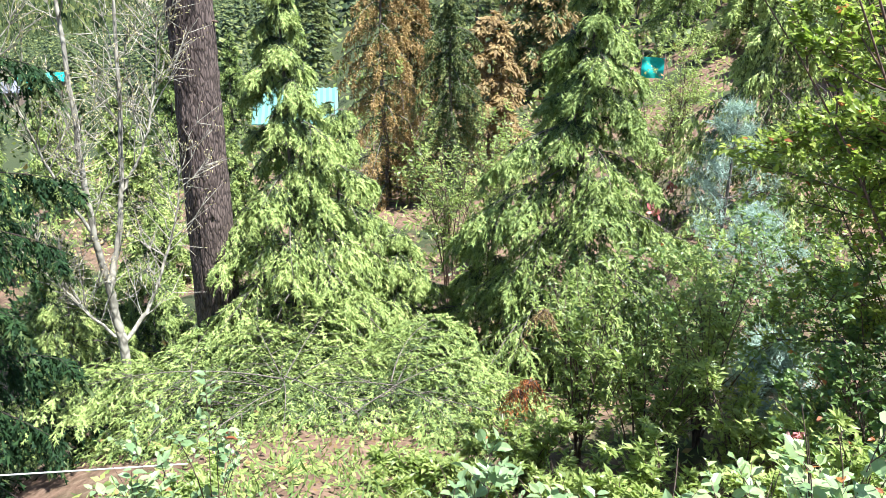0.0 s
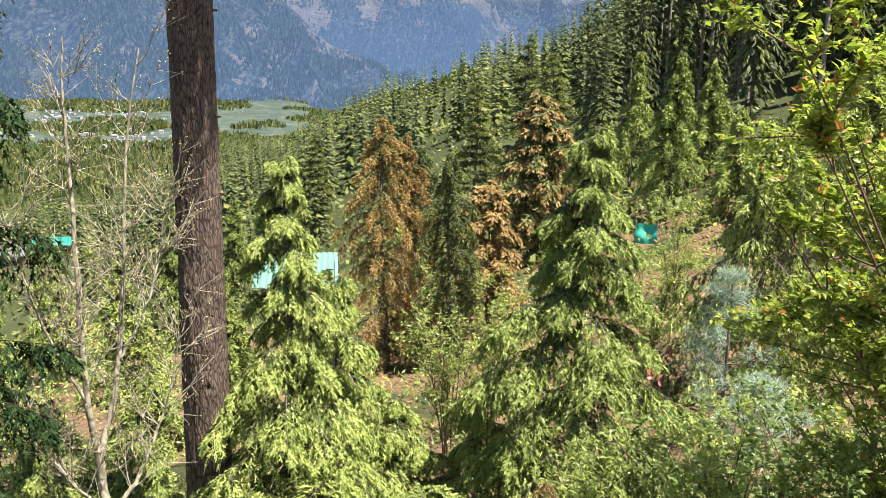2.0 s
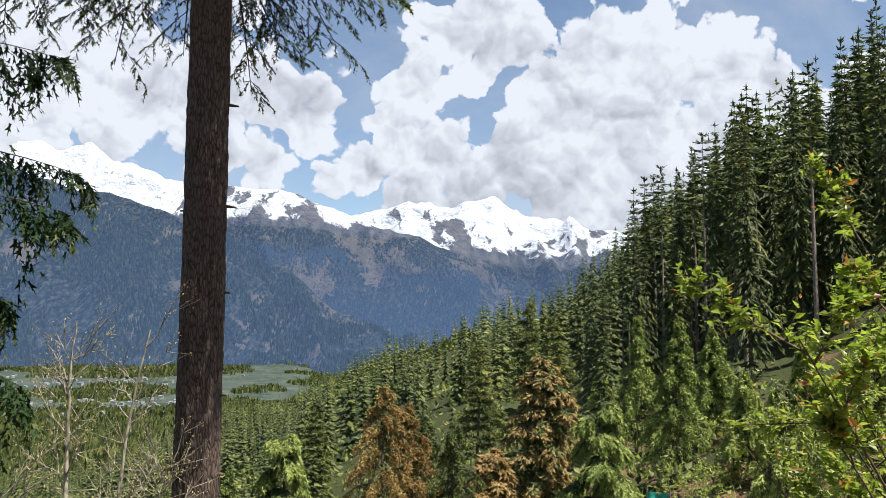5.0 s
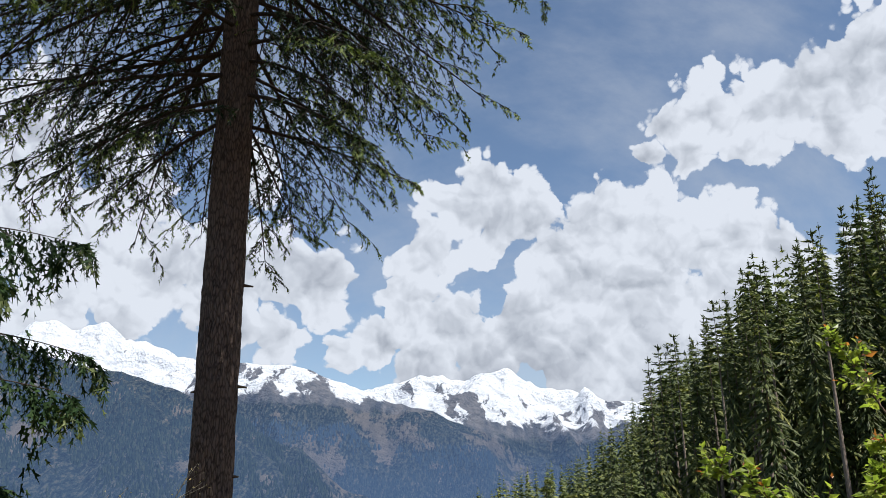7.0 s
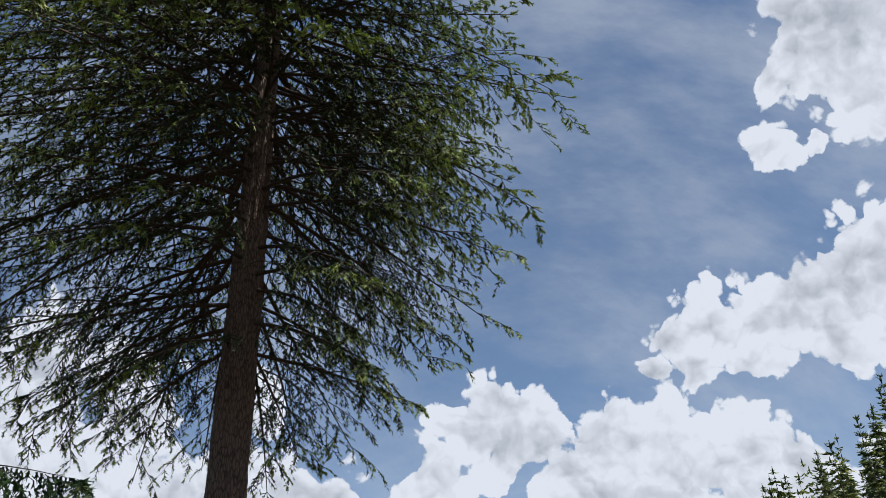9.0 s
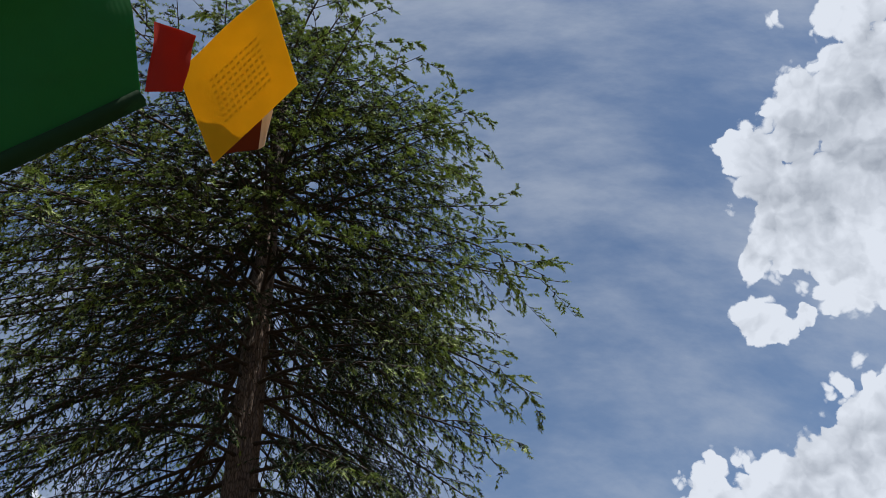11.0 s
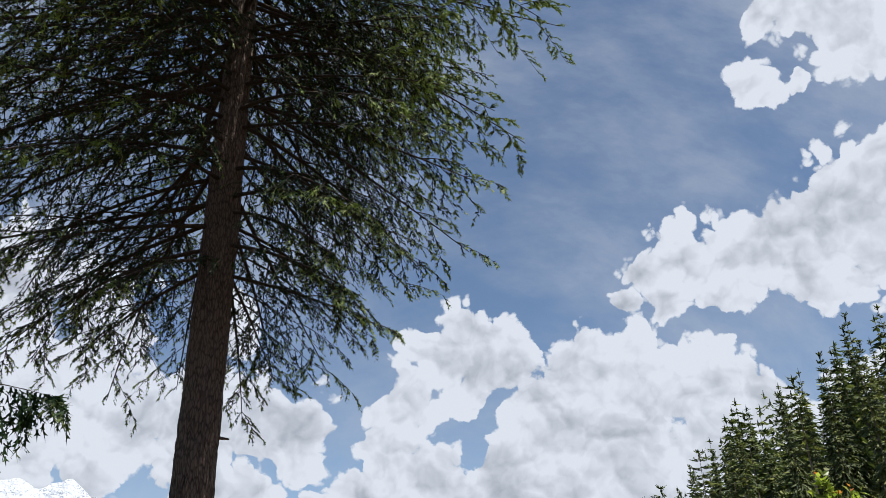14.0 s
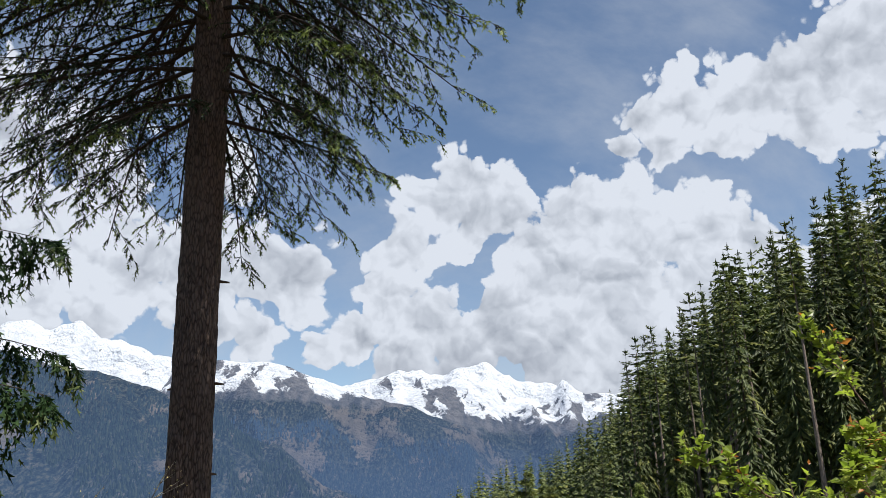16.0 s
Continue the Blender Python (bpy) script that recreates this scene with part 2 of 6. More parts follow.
def vnoise(p):
    """Smooth value noise, 0 to 1, for an array of points."""
    p = np.asarray(p, float)
    b = np.floor(p).astype(np.int64)
    f = p - b
    f = f * f * (3 - 2 * f)
    out = 0
    for di in (0, 1):
        for dj in (0, 1):
            for dk in (0, 1):
                w = (f[..., 0] if di else 1 - f[..., 0]) * (f[..., 1] if dj else 1 - f[..., 1]) * (f[..., 2] if dk else 1 - f[..., 2])
                out = out + w * lattice(b[..., 0] + di, b[..., 1] + dj, b[..., 2] + dk)
    return out


def fbm(p, octaves=4, gain=0.5):
    p = np.asarray(p, float)
    s, a, t = 0, 1.0, 0
    for o in range(octaves):
        s, t = s + a * vnoise(p * 2 ** o + 17.3 * o), t + a
        a *= gain
    return s / t


def unit(v):
    return v / np.maximum(np.linalg.norm(v, axis=-1, keepdims=True), 1e-9)


class Soup:
    """Collects vertices and faces of any size, with a material slot each."""

    def __init__(self):
        self.v, self.f, self.n = [], [], 0

    def add(self, verts, faces, slot=0):
        verts = np.asarray(verts, np.float32)
        faces = np.asarray(faces, np.int64)
        if len(verts):
            self.v.append(verts)
            self.f.append((faces + self.n, slot))
            self.n += len(verts)
        return self

    def mesh(self, name, mats, smooth=False):
        me = bpy.data.meshes.new(name)
        for m in mats:
            me.materials.append(m)
        if not self.v:
            return me
        v = np.concatenate(self.v)
        loops = np.concatenate([f.ravel() for f, _ in self.f])
        sizes = np.concatenate([np.full(len(f), f.shape[1]) for f, _ in self.f])
        slots = np.concatenate([np.full(len(f), s) for f, s in self.f])
        me.vertices.add(len(v))
        me.vertices.foreach_set("co", v.ravel())
        me.loops.add(len(loops))
        me.loops.foreach_set("vertex_index", loops.astype(np.int32))
        me.polygons.add(len(sizes))
        me.polygons.foreach_set("loop_start", np.concatenate([[0], np.cumsum(sizes)[:-1]]).astype(np.int32))
        me.polygons.foreach_set("material_index", slots.astype(np.int32))
        me.polygons.foreach_set("use_smooth", np.full(len(sizes), smooth))
        me.update(calc_edges=True)
        return me


# leaf forms: along x from stalk to tip, y across, z the fold
SPRAY = (np.array([[0, 0, 0], [0.45, 0.5, -0.12], [1, 0, -0.05], [0.45, -0.5, -0.12]]), np.array([[0, 1, 2, 3]]))
NEEDLE = (np.array([[0, 0.5, 0], [0, -0.5, 0], [1, 0, -0.06]]), np.array([[0, 1, 2]]))
LEAF = (np.array([[0, 0, 0], [0.28, 0.42, 0.06], [0.28, 0, 0], [0.28, -0.42, 0.06], [0.66, 0.38, 0.0], [0.66, 0, -0.06], [0.66, -0.38, 0.0], [1, 0, -0.18]]),
        np.array([[0, 2, 1], [0, 3, 2], [4, 5, 7], [5, 6, 7]]), np.array([[1, 2, 5, 4], [2, 3, 6, 5]]))



def comb(pairs):
    """A short needled shoot: a narrow blade with teeth on both sides."""
    v, f = [[0, 0.20, 0], [0, -0.20, 0], [1, 0, -0.10]], [[0, 1, 2]]
    for k in range(pairs):
        x = 0.12 + 0.40 * k
        for sgn in (-1, 1):
            v += [[x, 0, 0], [x + 0.34, 0, 0], [x + 0.46, sgn * (0.5 - 0.14 * k), 0.05 - 0.13 * k]]
            f.append([len(v) - 3, len(v) - 2, len(v) - 1])
    return np.array(v), np.array(f)


SHOOT, SHORT_SHOOT = comb(2), comb(1)


BLADE = (np.array([[0, 0, 0], [0.42, 0.5, 0.06], [0.42, 0, -0.02], [0.42, -0.5, 0.06], [1, 0, -0.14]]), np.array([[0, 2, 1], [0, 3, 2], [1, 2, 4], [2, 3, 4]]))


def leaves(soup, form, pos, along, normal, length, width, slot=0):
    """Places a leaf form at every point: its stalk, direction, upper side, length and width."""
    x = unit(along)
    y = unit(np.cross(normal, x))
    z = np.cross(x, y)
    tpl = form[0]
    length, width = np.broadcast_to(length, len(pos))[:, None, None], np.broadcast_to(width, len(pos))[:, None, None]
    v = pos[:, None] + tpl[None, :, :1] * length * x[:, None] + tpl[None, :, 1:2] * width * y[:, None] + tpl[None, :, 2:] * length * z[:, None]
    base = (np.arange(len(pos)) * len(tpl))[:, None, None]
    start = soup.n
    soup.add(v.reshape(-1, 3), (form[1][None] + base).reshape(-1, form[1].shape[1]), slot)
    for extra in form[2:]:
        soup.f.append(((extra[None] + base).reshape(-1, extra.shape[1]) + start, slot))


def tubes(soup, paths, radii, sides=3, slot=0):
    """Round rods along many paths (count, points, 3) with radii (count, points)."""
    paths = np.asarray(paths, float)
    c, k, _ = paths.shape
    radii = np.broadcast_to(radii, (c, k))
    t = unit(np.gradient(paths, axis=1))
    ref = np.where(np.abs(t[..., 2:]) > 0.9, np.array([1.0, 0, 0]), np.array([0, 0, 1.0]))
    a = unit(np.cross(t, ref))
    b = np.cross(t, a)
    ang = np.arange(sides) * 2 * np.pi / sides
    ring = a[..., None, :] * np.cos(ang)[:, None] + b[..., None, :] * np.sin(ang)[:, None]
    v = paths[..., None, :] + ring * radii[..., None, None]
    i = np.arange(k - 1)[:, None] * sides
    j = np.arange(sides)[None]
    q = np.stack([i + j, i + (j + 1) % sides, i + sides + (j + 1) % sides, i + sides + j], -1).reshape(-1, 4)
    q = (q[None] + (np.arange(c) * k * sides)[:, None, None]).reshape(-1, 4)
    soup.add(v.reshape(-1, 3), q, slot)


def part(name, mesh, parent, label=""):
    ob = new(name, mesh)
    ob.parent = parent
    return tagged(ob, label)


def thing(name, m, label, category, group="", kind=""):
    ob = new(name)
    ob.empty_display_size = 0.3
    ob.matrix_world = m
    return tagged(ob, label, category, group, kind)


def boxes(soup, cx, cy, cz, sx, sy, sz, slot=0):
    v = np.array([[x, y, z] for x in (-.5, .5) for y in (-.5, .5) for z in (-.5, .5)]) * (sx, sy, sz) + (cx, cy, cz)
    soup.add(v, [[0, 1, 3, 2], [4, 6, 7, 5], [0, 4, 5, 1], [2, 3, 7, 6], [0, 2, 6, 4], [1, 5, 7, 3]], slot)
    return soup


# ---------------------------------------------------------------- ground
AZ = np.array([-180, -60, -35, -25, -12, -3, 5, 12, 20, 32, 60, 180.0])
DIST = np.array([0, 1.8, 5.5, 12, 20, 40, 100, 220, 350, 600, 1000, 2200, 4800.0])
HEIGHT = {
    -180: (-1.7, -1.7, -1.6, -1.4, -1, 1, 8, 20, 30, 40, 50, 50, 40),
    -60: (-1.7, -1.8, -5.2, -9, -13, -19, -36, -62, -85, -105, -118, -112, -110),
    -35: (-1.7, -1.8, -5.1, -8.3, -11, -16, -28, -50, -70, -95, -116, -110, -108),
    -25: (-1.7, -1.8, -5.0, -7.8, -10.5, -15, -26, -46, -65, -90, -114, -108, -106),
    -12: (-1.7, -1.8, -4.9, -7.5, -10, -14.5, -24, -34, -44, -62, -114, -112, -112),
    -3: (-1.7, -1.8, -5.0, -7.7, -10, -13.5, -18, -21, -19, -36, -100, -160, -160),
    5: (-1.7, -1.8, -5.1, -7.8, -9.6, -12.5, -14, -9, -2, -25, -90, -160, -160),
    12: (-1.7, -1.8, -5.1, -7.4, -8.8, -9.8, -6, 5, 4, -15, -80, -160, -160),
    20: (-1.7, -1.8, -4.8, -6.8, -8.0, -8.2, 3, 14, 14, 0, -60, -160, -160),
    32: (-1.7, -1.8, -4.3, -6.2, -7.3, -5.5, 12, 30, 36, 20, -40, -160, -160),
    60: (-1.7, -1.8, -3.6, -4.8, -5, -1, 22, 55, 70, 60, 20, -100, -160),
    180: (-1.7, -1.7, -1.6, -1.4, -1, 1, 8, 20, 30, 40, 50, 50, 40),
}
TABLE = np.array([HEIGHT[int(a)] for a in AZ])


def ease(v, grid):
    i = np.clip(np.searchsorted(grid, v, side="right") - 1, 0, len(grid) - 2)
    return i, (v - grid[i]) / (grid[i + 1] - grid[i])


def ground_z(x, y):
    x, y = np.asarray(x, float), np.asarray(y, float)
    d = np.hypot(x, y)
    i, s = ease(np.degrees(np.arctan2(x, y)), AZ)
    j, t = ease(np.minimum(d, 4799), DIST)
    s = s * s * (3 - 2 * s)
    z = (TABLE[i, j] * (1 - s) + TABLE[i + 1, j] * s) * (1 - t) + (TABLE[i, j + 1] * (1 - s) + TABLE[i + 1, j + 1] * s) * t
    p = np.stack([x, y, 0 * x], -1)
    z = z + (fbm(p / 4.0, 3) - 0.5) * np.clip((d - 1.5) * 0.12, 0, 0.7) + (fbm(p / 60.0, 3) - 0.5) * np.clip((d - 60) * 0.06, 0, 14)
    return z + 0.45 * np.exp(-((x + 1.15) ** 2 + (y - 5.3) ** 2) / 0.5)


def at(az, d, dz=0.0):
    """A place on the ground: azimuth in degrees clockwise from straight ahead, distance in metres."""
    x, y = d * math.sin(radians(az)), d * math.cos(radians(az))
    return (x, y, float(ground_z(x, y)) + dz)


def spot(az, d, turn=0.0, scale=1.0, dz=-0.05):
    return Matrix.Translation(at(az, d, dz)) @ Matrix.Rotation(radians(turn), 4, "Z") @ Matrix.Scale(scale, 4)


m_ground, n = material("ground_earth")
pos = n.add("ShaderNodeTexCoord").outputs["Object"]
near = n.noise(pos, 0.35, 5.0)
fine = n.noise(pos, 6.0, 6.0, 0.65)
far = n.noise(pos, 0.03, 5.0)
earth = n.ramp(fine, [(0.25, (0.060, 0.036, 0.022)), (0.5, (0.135, 0.082, 0.052)), (0.8, (0.24, 0.165, 0.11))])
turf = n.ramp(n.math("ADD", n.math("MULTIPLY", fine, 0.5), n.math("MULTIPLY", far, 0.5)), [(0.3, (0.022, 0.028, 0.012)), (0.55, (0.046, 0.054, 0.022)), (0.75, (0.095, 0.098, 0.042))])
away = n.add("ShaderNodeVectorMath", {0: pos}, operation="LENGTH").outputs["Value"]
# from 700 m outward the turf goes blue-grey: haze put into its colour
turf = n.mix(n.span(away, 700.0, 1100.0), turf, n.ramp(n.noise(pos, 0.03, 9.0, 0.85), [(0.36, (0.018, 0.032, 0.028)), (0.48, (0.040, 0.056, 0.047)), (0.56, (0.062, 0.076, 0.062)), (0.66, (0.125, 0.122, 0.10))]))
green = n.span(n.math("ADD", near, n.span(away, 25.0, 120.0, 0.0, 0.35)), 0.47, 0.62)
bmp = n.add("ShaderNodeBump", {"Strength": 0.7, "Distance": 0.06, "Height": fine})
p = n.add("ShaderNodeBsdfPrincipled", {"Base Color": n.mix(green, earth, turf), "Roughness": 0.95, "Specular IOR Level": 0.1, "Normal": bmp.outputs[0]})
n.add("ShaderNodeOutputMaterial", {0: p.outputs[0]})

ang = np.radians(np.concatenate([np.arange(-180, -48, 4.0), np.arange(-48, 48, 0.6), np.arange(48, 180.1, 4.0)]))
rad = np.concatenate([[0.0], np.geomspace(0.8, 4700, 190)])
gx, gy = np.sin(ang)[None] * rad[:, None], np.cos(ang)[None] * rad[:, None]
gz = ground_z(gx, gy)
k = len(ang)
i, j = np.meshgrid(np.arange(len(rad) - 1), np.arange(k - 1), indexing="ij")
quads = np.stack([i * k + j, i * k + j + 1, (i + 1) * k + j + 1, (i + 1) * k + j], -1).reshape(-1, 4)[:, ::-1]
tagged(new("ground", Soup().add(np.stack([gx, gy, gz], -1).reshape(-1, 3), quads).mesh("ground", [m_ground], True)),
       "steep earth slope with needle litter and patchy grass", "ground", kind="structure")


# ---------------------------------------------------------------- mountains behind the valley
def hazy(name, snow_line, snow_soft, haze, patch, bare):
    """A far slope: forest with clearings, rock and snow above, with distance haze painted in as blue emission."""
    m, n = material(name)
    pos = n.add("ShaderNodeTexCoord").outputs["Object"]
    z = n.add("ShaderNodeSeparateXYZ", {0: pos}).outputs[2]
    speck = n.noise(n.add("ShaderNodeMapping", {"Vector": pos, "Scale": (1.3, 0.4, 0.4)}).outputs[0], 0.085, 4.0, 0.75)
    broad = n.noise(pos, 0.0045, 6.0, 0.62)
    strip = n.noise(n.add("ShaderNodeMapping", {"Vector": pos, "Scale": (1, 0.2, 0.22)}).outputs[0], 0.02, 4.0, 0.6)
    forest = n.ramp(speck, [(0.40, (0.004, 0.008, 0.010)), (0.50, (0.016, 0.026, 0.026)), (0.60, (0.058, 0.060, 0.048))])
    clearing = n.ramp(strip, [(0.3, (0.050, 0.047, 0.042)), (0.7, (0.135, 0.116, 0.098))])
    open_ = n.span(n.math("ADD", broad, n.math("MULTIPLY_ADD", n.math("ADD", strip, speck), 0.5, -0.5)), patch, patch + 0.06)
    col = n.mix(n.math("MULTIPLY", open_, 0.85), forest, clearing)
    edge = n.math("ADD", z, n.math("MULTIPLY_ADD", n.math("ADD", broad, n.noise(pos, 0.014, 6.0, 0.7)), snow_soft, -snow_soft))
    col = n.mix(n.span(edge, snow_line - 0.5 * snow_soft, snow_line - 0.2 * snow_soft), col, n.ramp(strip, [(0.4, (0.045, 0.050, 0.060)), (0.6, (0.115, 0.112, 0.115))]))
    # ribs of bare rock between the snowfields, steep and broken, fewer higher up
    bent = n.vec("ADD", pos, n.vec("MULTIPLY", n.vec("SUBTRACT", n.noise(pos, 0.006, 4.0, 0.6, out=1), (0.5, 0.5, 0.5)), (150.0, 150.0, 150.0)))
    rib = n.noise(n.add("ShaderNodeMapping", {"Vector": bent, "Rotation": (0, 0.6, 0), "Scale": (1.0, 0.25, 0.42)}).outputs[0], 0.0085, 7.0, 0.62)
    rock = n.span(n.math("SUBTRACT", rib, n.math("MULTIPLY", n.math("SUBTRACT", z, snow_line), 0.00035)), bare - 0.09, bare - 0.055)
    stone = n.ramp(n.noise(pos, 0.03, 5.0, 0.7), [(0.3, (0.05, 0.052, 0.062)), (0.7, (0.15, 0.145, 0.145))])
    white = n.mix(rock, (0.60, 0.63, 0.69, 1), stone)
    col = n.mix(n.span(edge, snow_line, snow_line + 0.12 * snow_soft), col, white)
    crag = n.add("ShaderNodeBump", {"Strength": 1.0, "Distance": 80.0, "Height": n.noise(pos, 0.009, 7.0, 0.65)})
    p = n.add("ShaderNodeBsdfPrincipled", {"Base Color": col, "Roughness": 0.95, "Specular IOR Level": 0.1, "Normal": crag.outputs[0]})
    # haze as a faint blue glow of the slope itself, weaker higher up
    haze_glow = n.add("ShaderNodeEmission", {"Color": (0.28, 0.48, 0.92, 1), "Strength": 0.23})
    sh = n.add("ShaderNodeMixShader", {0: n.span(z, -150.0, snow_line + 100.0, haze, haze * 0.45), 1: p.outputs[0], 2: haze_glow.outputs[0]})
    n.add("ShaderNodeOutputMaterial", {0: sh.outputs[0]})
    return m


SLOPES = {}


def mountain(name, skyline, d0, d1, z0, mat, label, rough, seed, lo=-60, hi=60, cell=0.3):
    """A ridge whose skyline is given as (azimuth, elevation) and whose foot stands at d0."""
    az = np.arange(lo, hi + 0.01, cell)
    el = np.interp(az, [s[0] for s in skyline], [s[1] for s in skyline])
    el = el + (fbm(np.stack([az * 0.9 + seed, 0 * az, 0 * az], -1), 4, 0.6) - 0.5) * rough / 260.0
    s = np.concatenate([np.linspace(0, 1, 90), [1.06, 1.15]])
    A, S = np.meshgrid(az, s)
    d = d0 + (d1 - d0) * S
    top = np.tan(np.radians(el)) * d1
    z = z0 + (top[None] - z0) * np.where(S <= 1, S ** 1.15, 1 - (S - 1) * 3)
    x, y = np.sin(np.radians(A)) * d, np.cos(np.radians(A)) * d
    p = np.stack([x + seed, y * 0.55, z * 0.3], -1)
    ridge = 1 - np.abs(2 * fbm(p / 520.0, 5, 0.5) - 1)
    z = z + (ridge - 0.75) * rough * np.clip(S * 2.2, 0, 1) * np.where(S > 0.93, 0.35, 1)
    spurs = 1 - np.abs(2 * vnoise(np.stack([A / 3.2 + S * 0.9 + seed, 0 * A, S * 0.7], -1)) - 1)
    z = z + (spurs - 0.5) * rough * 0.7 * np.sin(np.clip(S, 0, 1) * np.pi)
    k = len(az)
    i, j = np.meshgrid(np.arange(len(s) - 1), np.arange(k - 1), indexing="ij")
    q = np.stack([i * k + j, i * k + j + 1, (i + 1) * k + j + 1, (i + 1) * k + j], -1).reshape(-1, 4)[:, ::-1]
    SLOPES[name] = (az, s, z, d0, d1)
    return tagged(new(name, Soup().add(np.stack([x, y, z], -1).reshape(-1, 3), q).mesh(name, [mat], True)), label, "mountain", kind="structure")


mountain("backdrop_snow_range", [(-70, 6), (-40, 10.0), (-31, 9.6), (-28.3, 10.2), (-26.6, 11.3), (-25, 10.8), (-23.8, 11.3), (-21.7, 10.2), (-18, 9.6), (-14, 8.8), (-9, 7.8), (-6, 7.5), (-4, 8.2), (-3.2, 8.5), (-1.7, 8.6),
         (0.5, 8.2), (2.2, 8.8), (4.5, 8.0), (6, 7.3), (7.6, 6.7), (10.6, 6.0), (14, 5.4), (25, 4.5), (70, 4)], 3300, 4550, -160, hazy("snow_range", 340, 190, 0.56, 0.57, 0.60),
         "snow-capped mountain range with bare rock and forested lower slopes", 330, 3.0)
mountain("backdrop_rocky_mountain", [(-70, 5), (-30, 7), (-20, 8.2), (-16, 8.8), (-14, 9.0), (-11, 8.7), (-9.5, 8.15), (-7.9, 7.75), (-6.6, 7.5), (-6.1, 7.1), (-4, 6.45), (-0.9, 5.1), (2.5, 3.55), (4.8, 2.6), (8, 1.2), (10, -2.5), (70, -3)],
         2900, 3850, -165, hazy("rocky_mountain", 440, 120, 0.56, 0.54, 0.57), "green mountain with rocky snow-streaked top, blued by emitted haze", 200, 11.0, cell=0.35)
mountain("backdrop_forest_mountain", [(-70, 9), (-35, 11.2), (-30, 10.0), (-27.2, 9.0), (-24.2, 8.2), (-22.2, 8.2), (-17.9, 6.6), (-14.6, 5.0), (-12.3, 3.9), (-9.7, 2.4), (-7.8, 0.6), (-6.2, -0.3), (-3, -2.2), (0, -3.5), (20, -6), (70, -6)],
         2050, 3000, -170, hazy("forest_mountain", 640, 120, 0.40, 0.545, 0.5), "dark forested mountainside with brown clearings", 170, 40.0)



def far_woods(slope, count, lo, hi, s0, s1, haze, seed, tall):
    """Small pointed trees standing all over a far mountainside."""
    az, s, z, d0, d1 = SLOPES[slope]
    rng = R(seed)
    a = rng.uniform(lo, hi, count)
    w = s0 + (s1 - s0) * rng.random(count)
    keep = fbm(np.stack([a / 1.6, w * 9, 0 * a], -1), 3) + 0.25 * rng.random(count) > 0.60
    a, w = a[keep], w[keep]
    col, row = np.interp(a, az, np.arange(len(az))), np.interp(w, s, np.arange(len(s)))
    i, j = row.astype(int), col.astype(int)
    f, g = row - i, col - j
    zz = (z[i, j] * (1 - g) + z[i, j + 1] * g) * (1 - f) + (z[i + 1, j] * (1 - g) + z[i + 1, j + 1] * g) * f
    d = d0 + (d1 - d0) * w
    foot = np.stack([np.sin(np.radians(a)) * d, np.cos(np.radians(a)) * d, zz - 2], -1)
    h = tall * rng.uniform(0.6, 1.3, len(a))
    out = Soup()
    for b, t, fat in ((0.0, 0.62, 0.25), (0.36, 1.0, 0.17)):
        p = rng.random(len(a))[:, None] * 6.28 + np.arange(4) * np.pi / 2
        ring = np.stack([np.cos(p), np.sin(p), 0 * p], -1) * (h * fat)[:, None, None] + (foot + np.stack([0 * h, 0 * h, h * b], -1))[:, None]
        apex = (foot + np.stack([0 * h, 0 * h, h * t], -1))[:, None]
        v = np.concatenate([ring, apex], 1)
        q = np.array([[0, 1, 4], [1, 2, 4], [2, 3, 4], [3, 0, 4]])[None] + (np.arange(len(a)) * 5)[:, None, None]
        out.add(v.reshape(-1, 3), q.reshape(-1, 3))
    m, n = material("far_woods")
    geo = n.add("ShaderNodeNewGeometry")
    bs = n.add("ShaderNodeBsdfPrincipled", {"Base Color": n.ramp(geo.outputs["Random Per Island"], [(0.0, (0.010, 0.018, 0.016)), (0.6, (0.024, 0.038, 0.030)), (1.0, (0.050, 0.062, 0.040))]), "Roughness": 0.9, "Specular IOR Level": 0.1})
    # the slope's haze again: blue emission mixed evenly into the trees
    haze_glow = n.add("ShaderNodeEmission", {"Color": (0.28, 0.48, 0.92, 1), "Strength": 0.23})
    sh = n.add("ShaderNodeMixShader", {0: haze, 1: bs.outputs[0], 2: haze_glow.outputs[0]})
    n.add("ShaderNodeOutputMaterial", {0: sh.outputs[0]})
    tagged(new("far_woods", out.mesh("far_woods", [m])), "far conifer woods on the blue hazy mountainside", "forest", kind="stuff")


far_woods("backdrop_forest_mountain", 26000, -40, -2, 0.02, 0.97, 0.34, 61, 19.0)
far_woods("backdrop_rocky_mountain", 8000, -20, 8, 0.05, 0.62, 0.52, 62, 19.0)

# ---------------------------------------------------------------- conifers


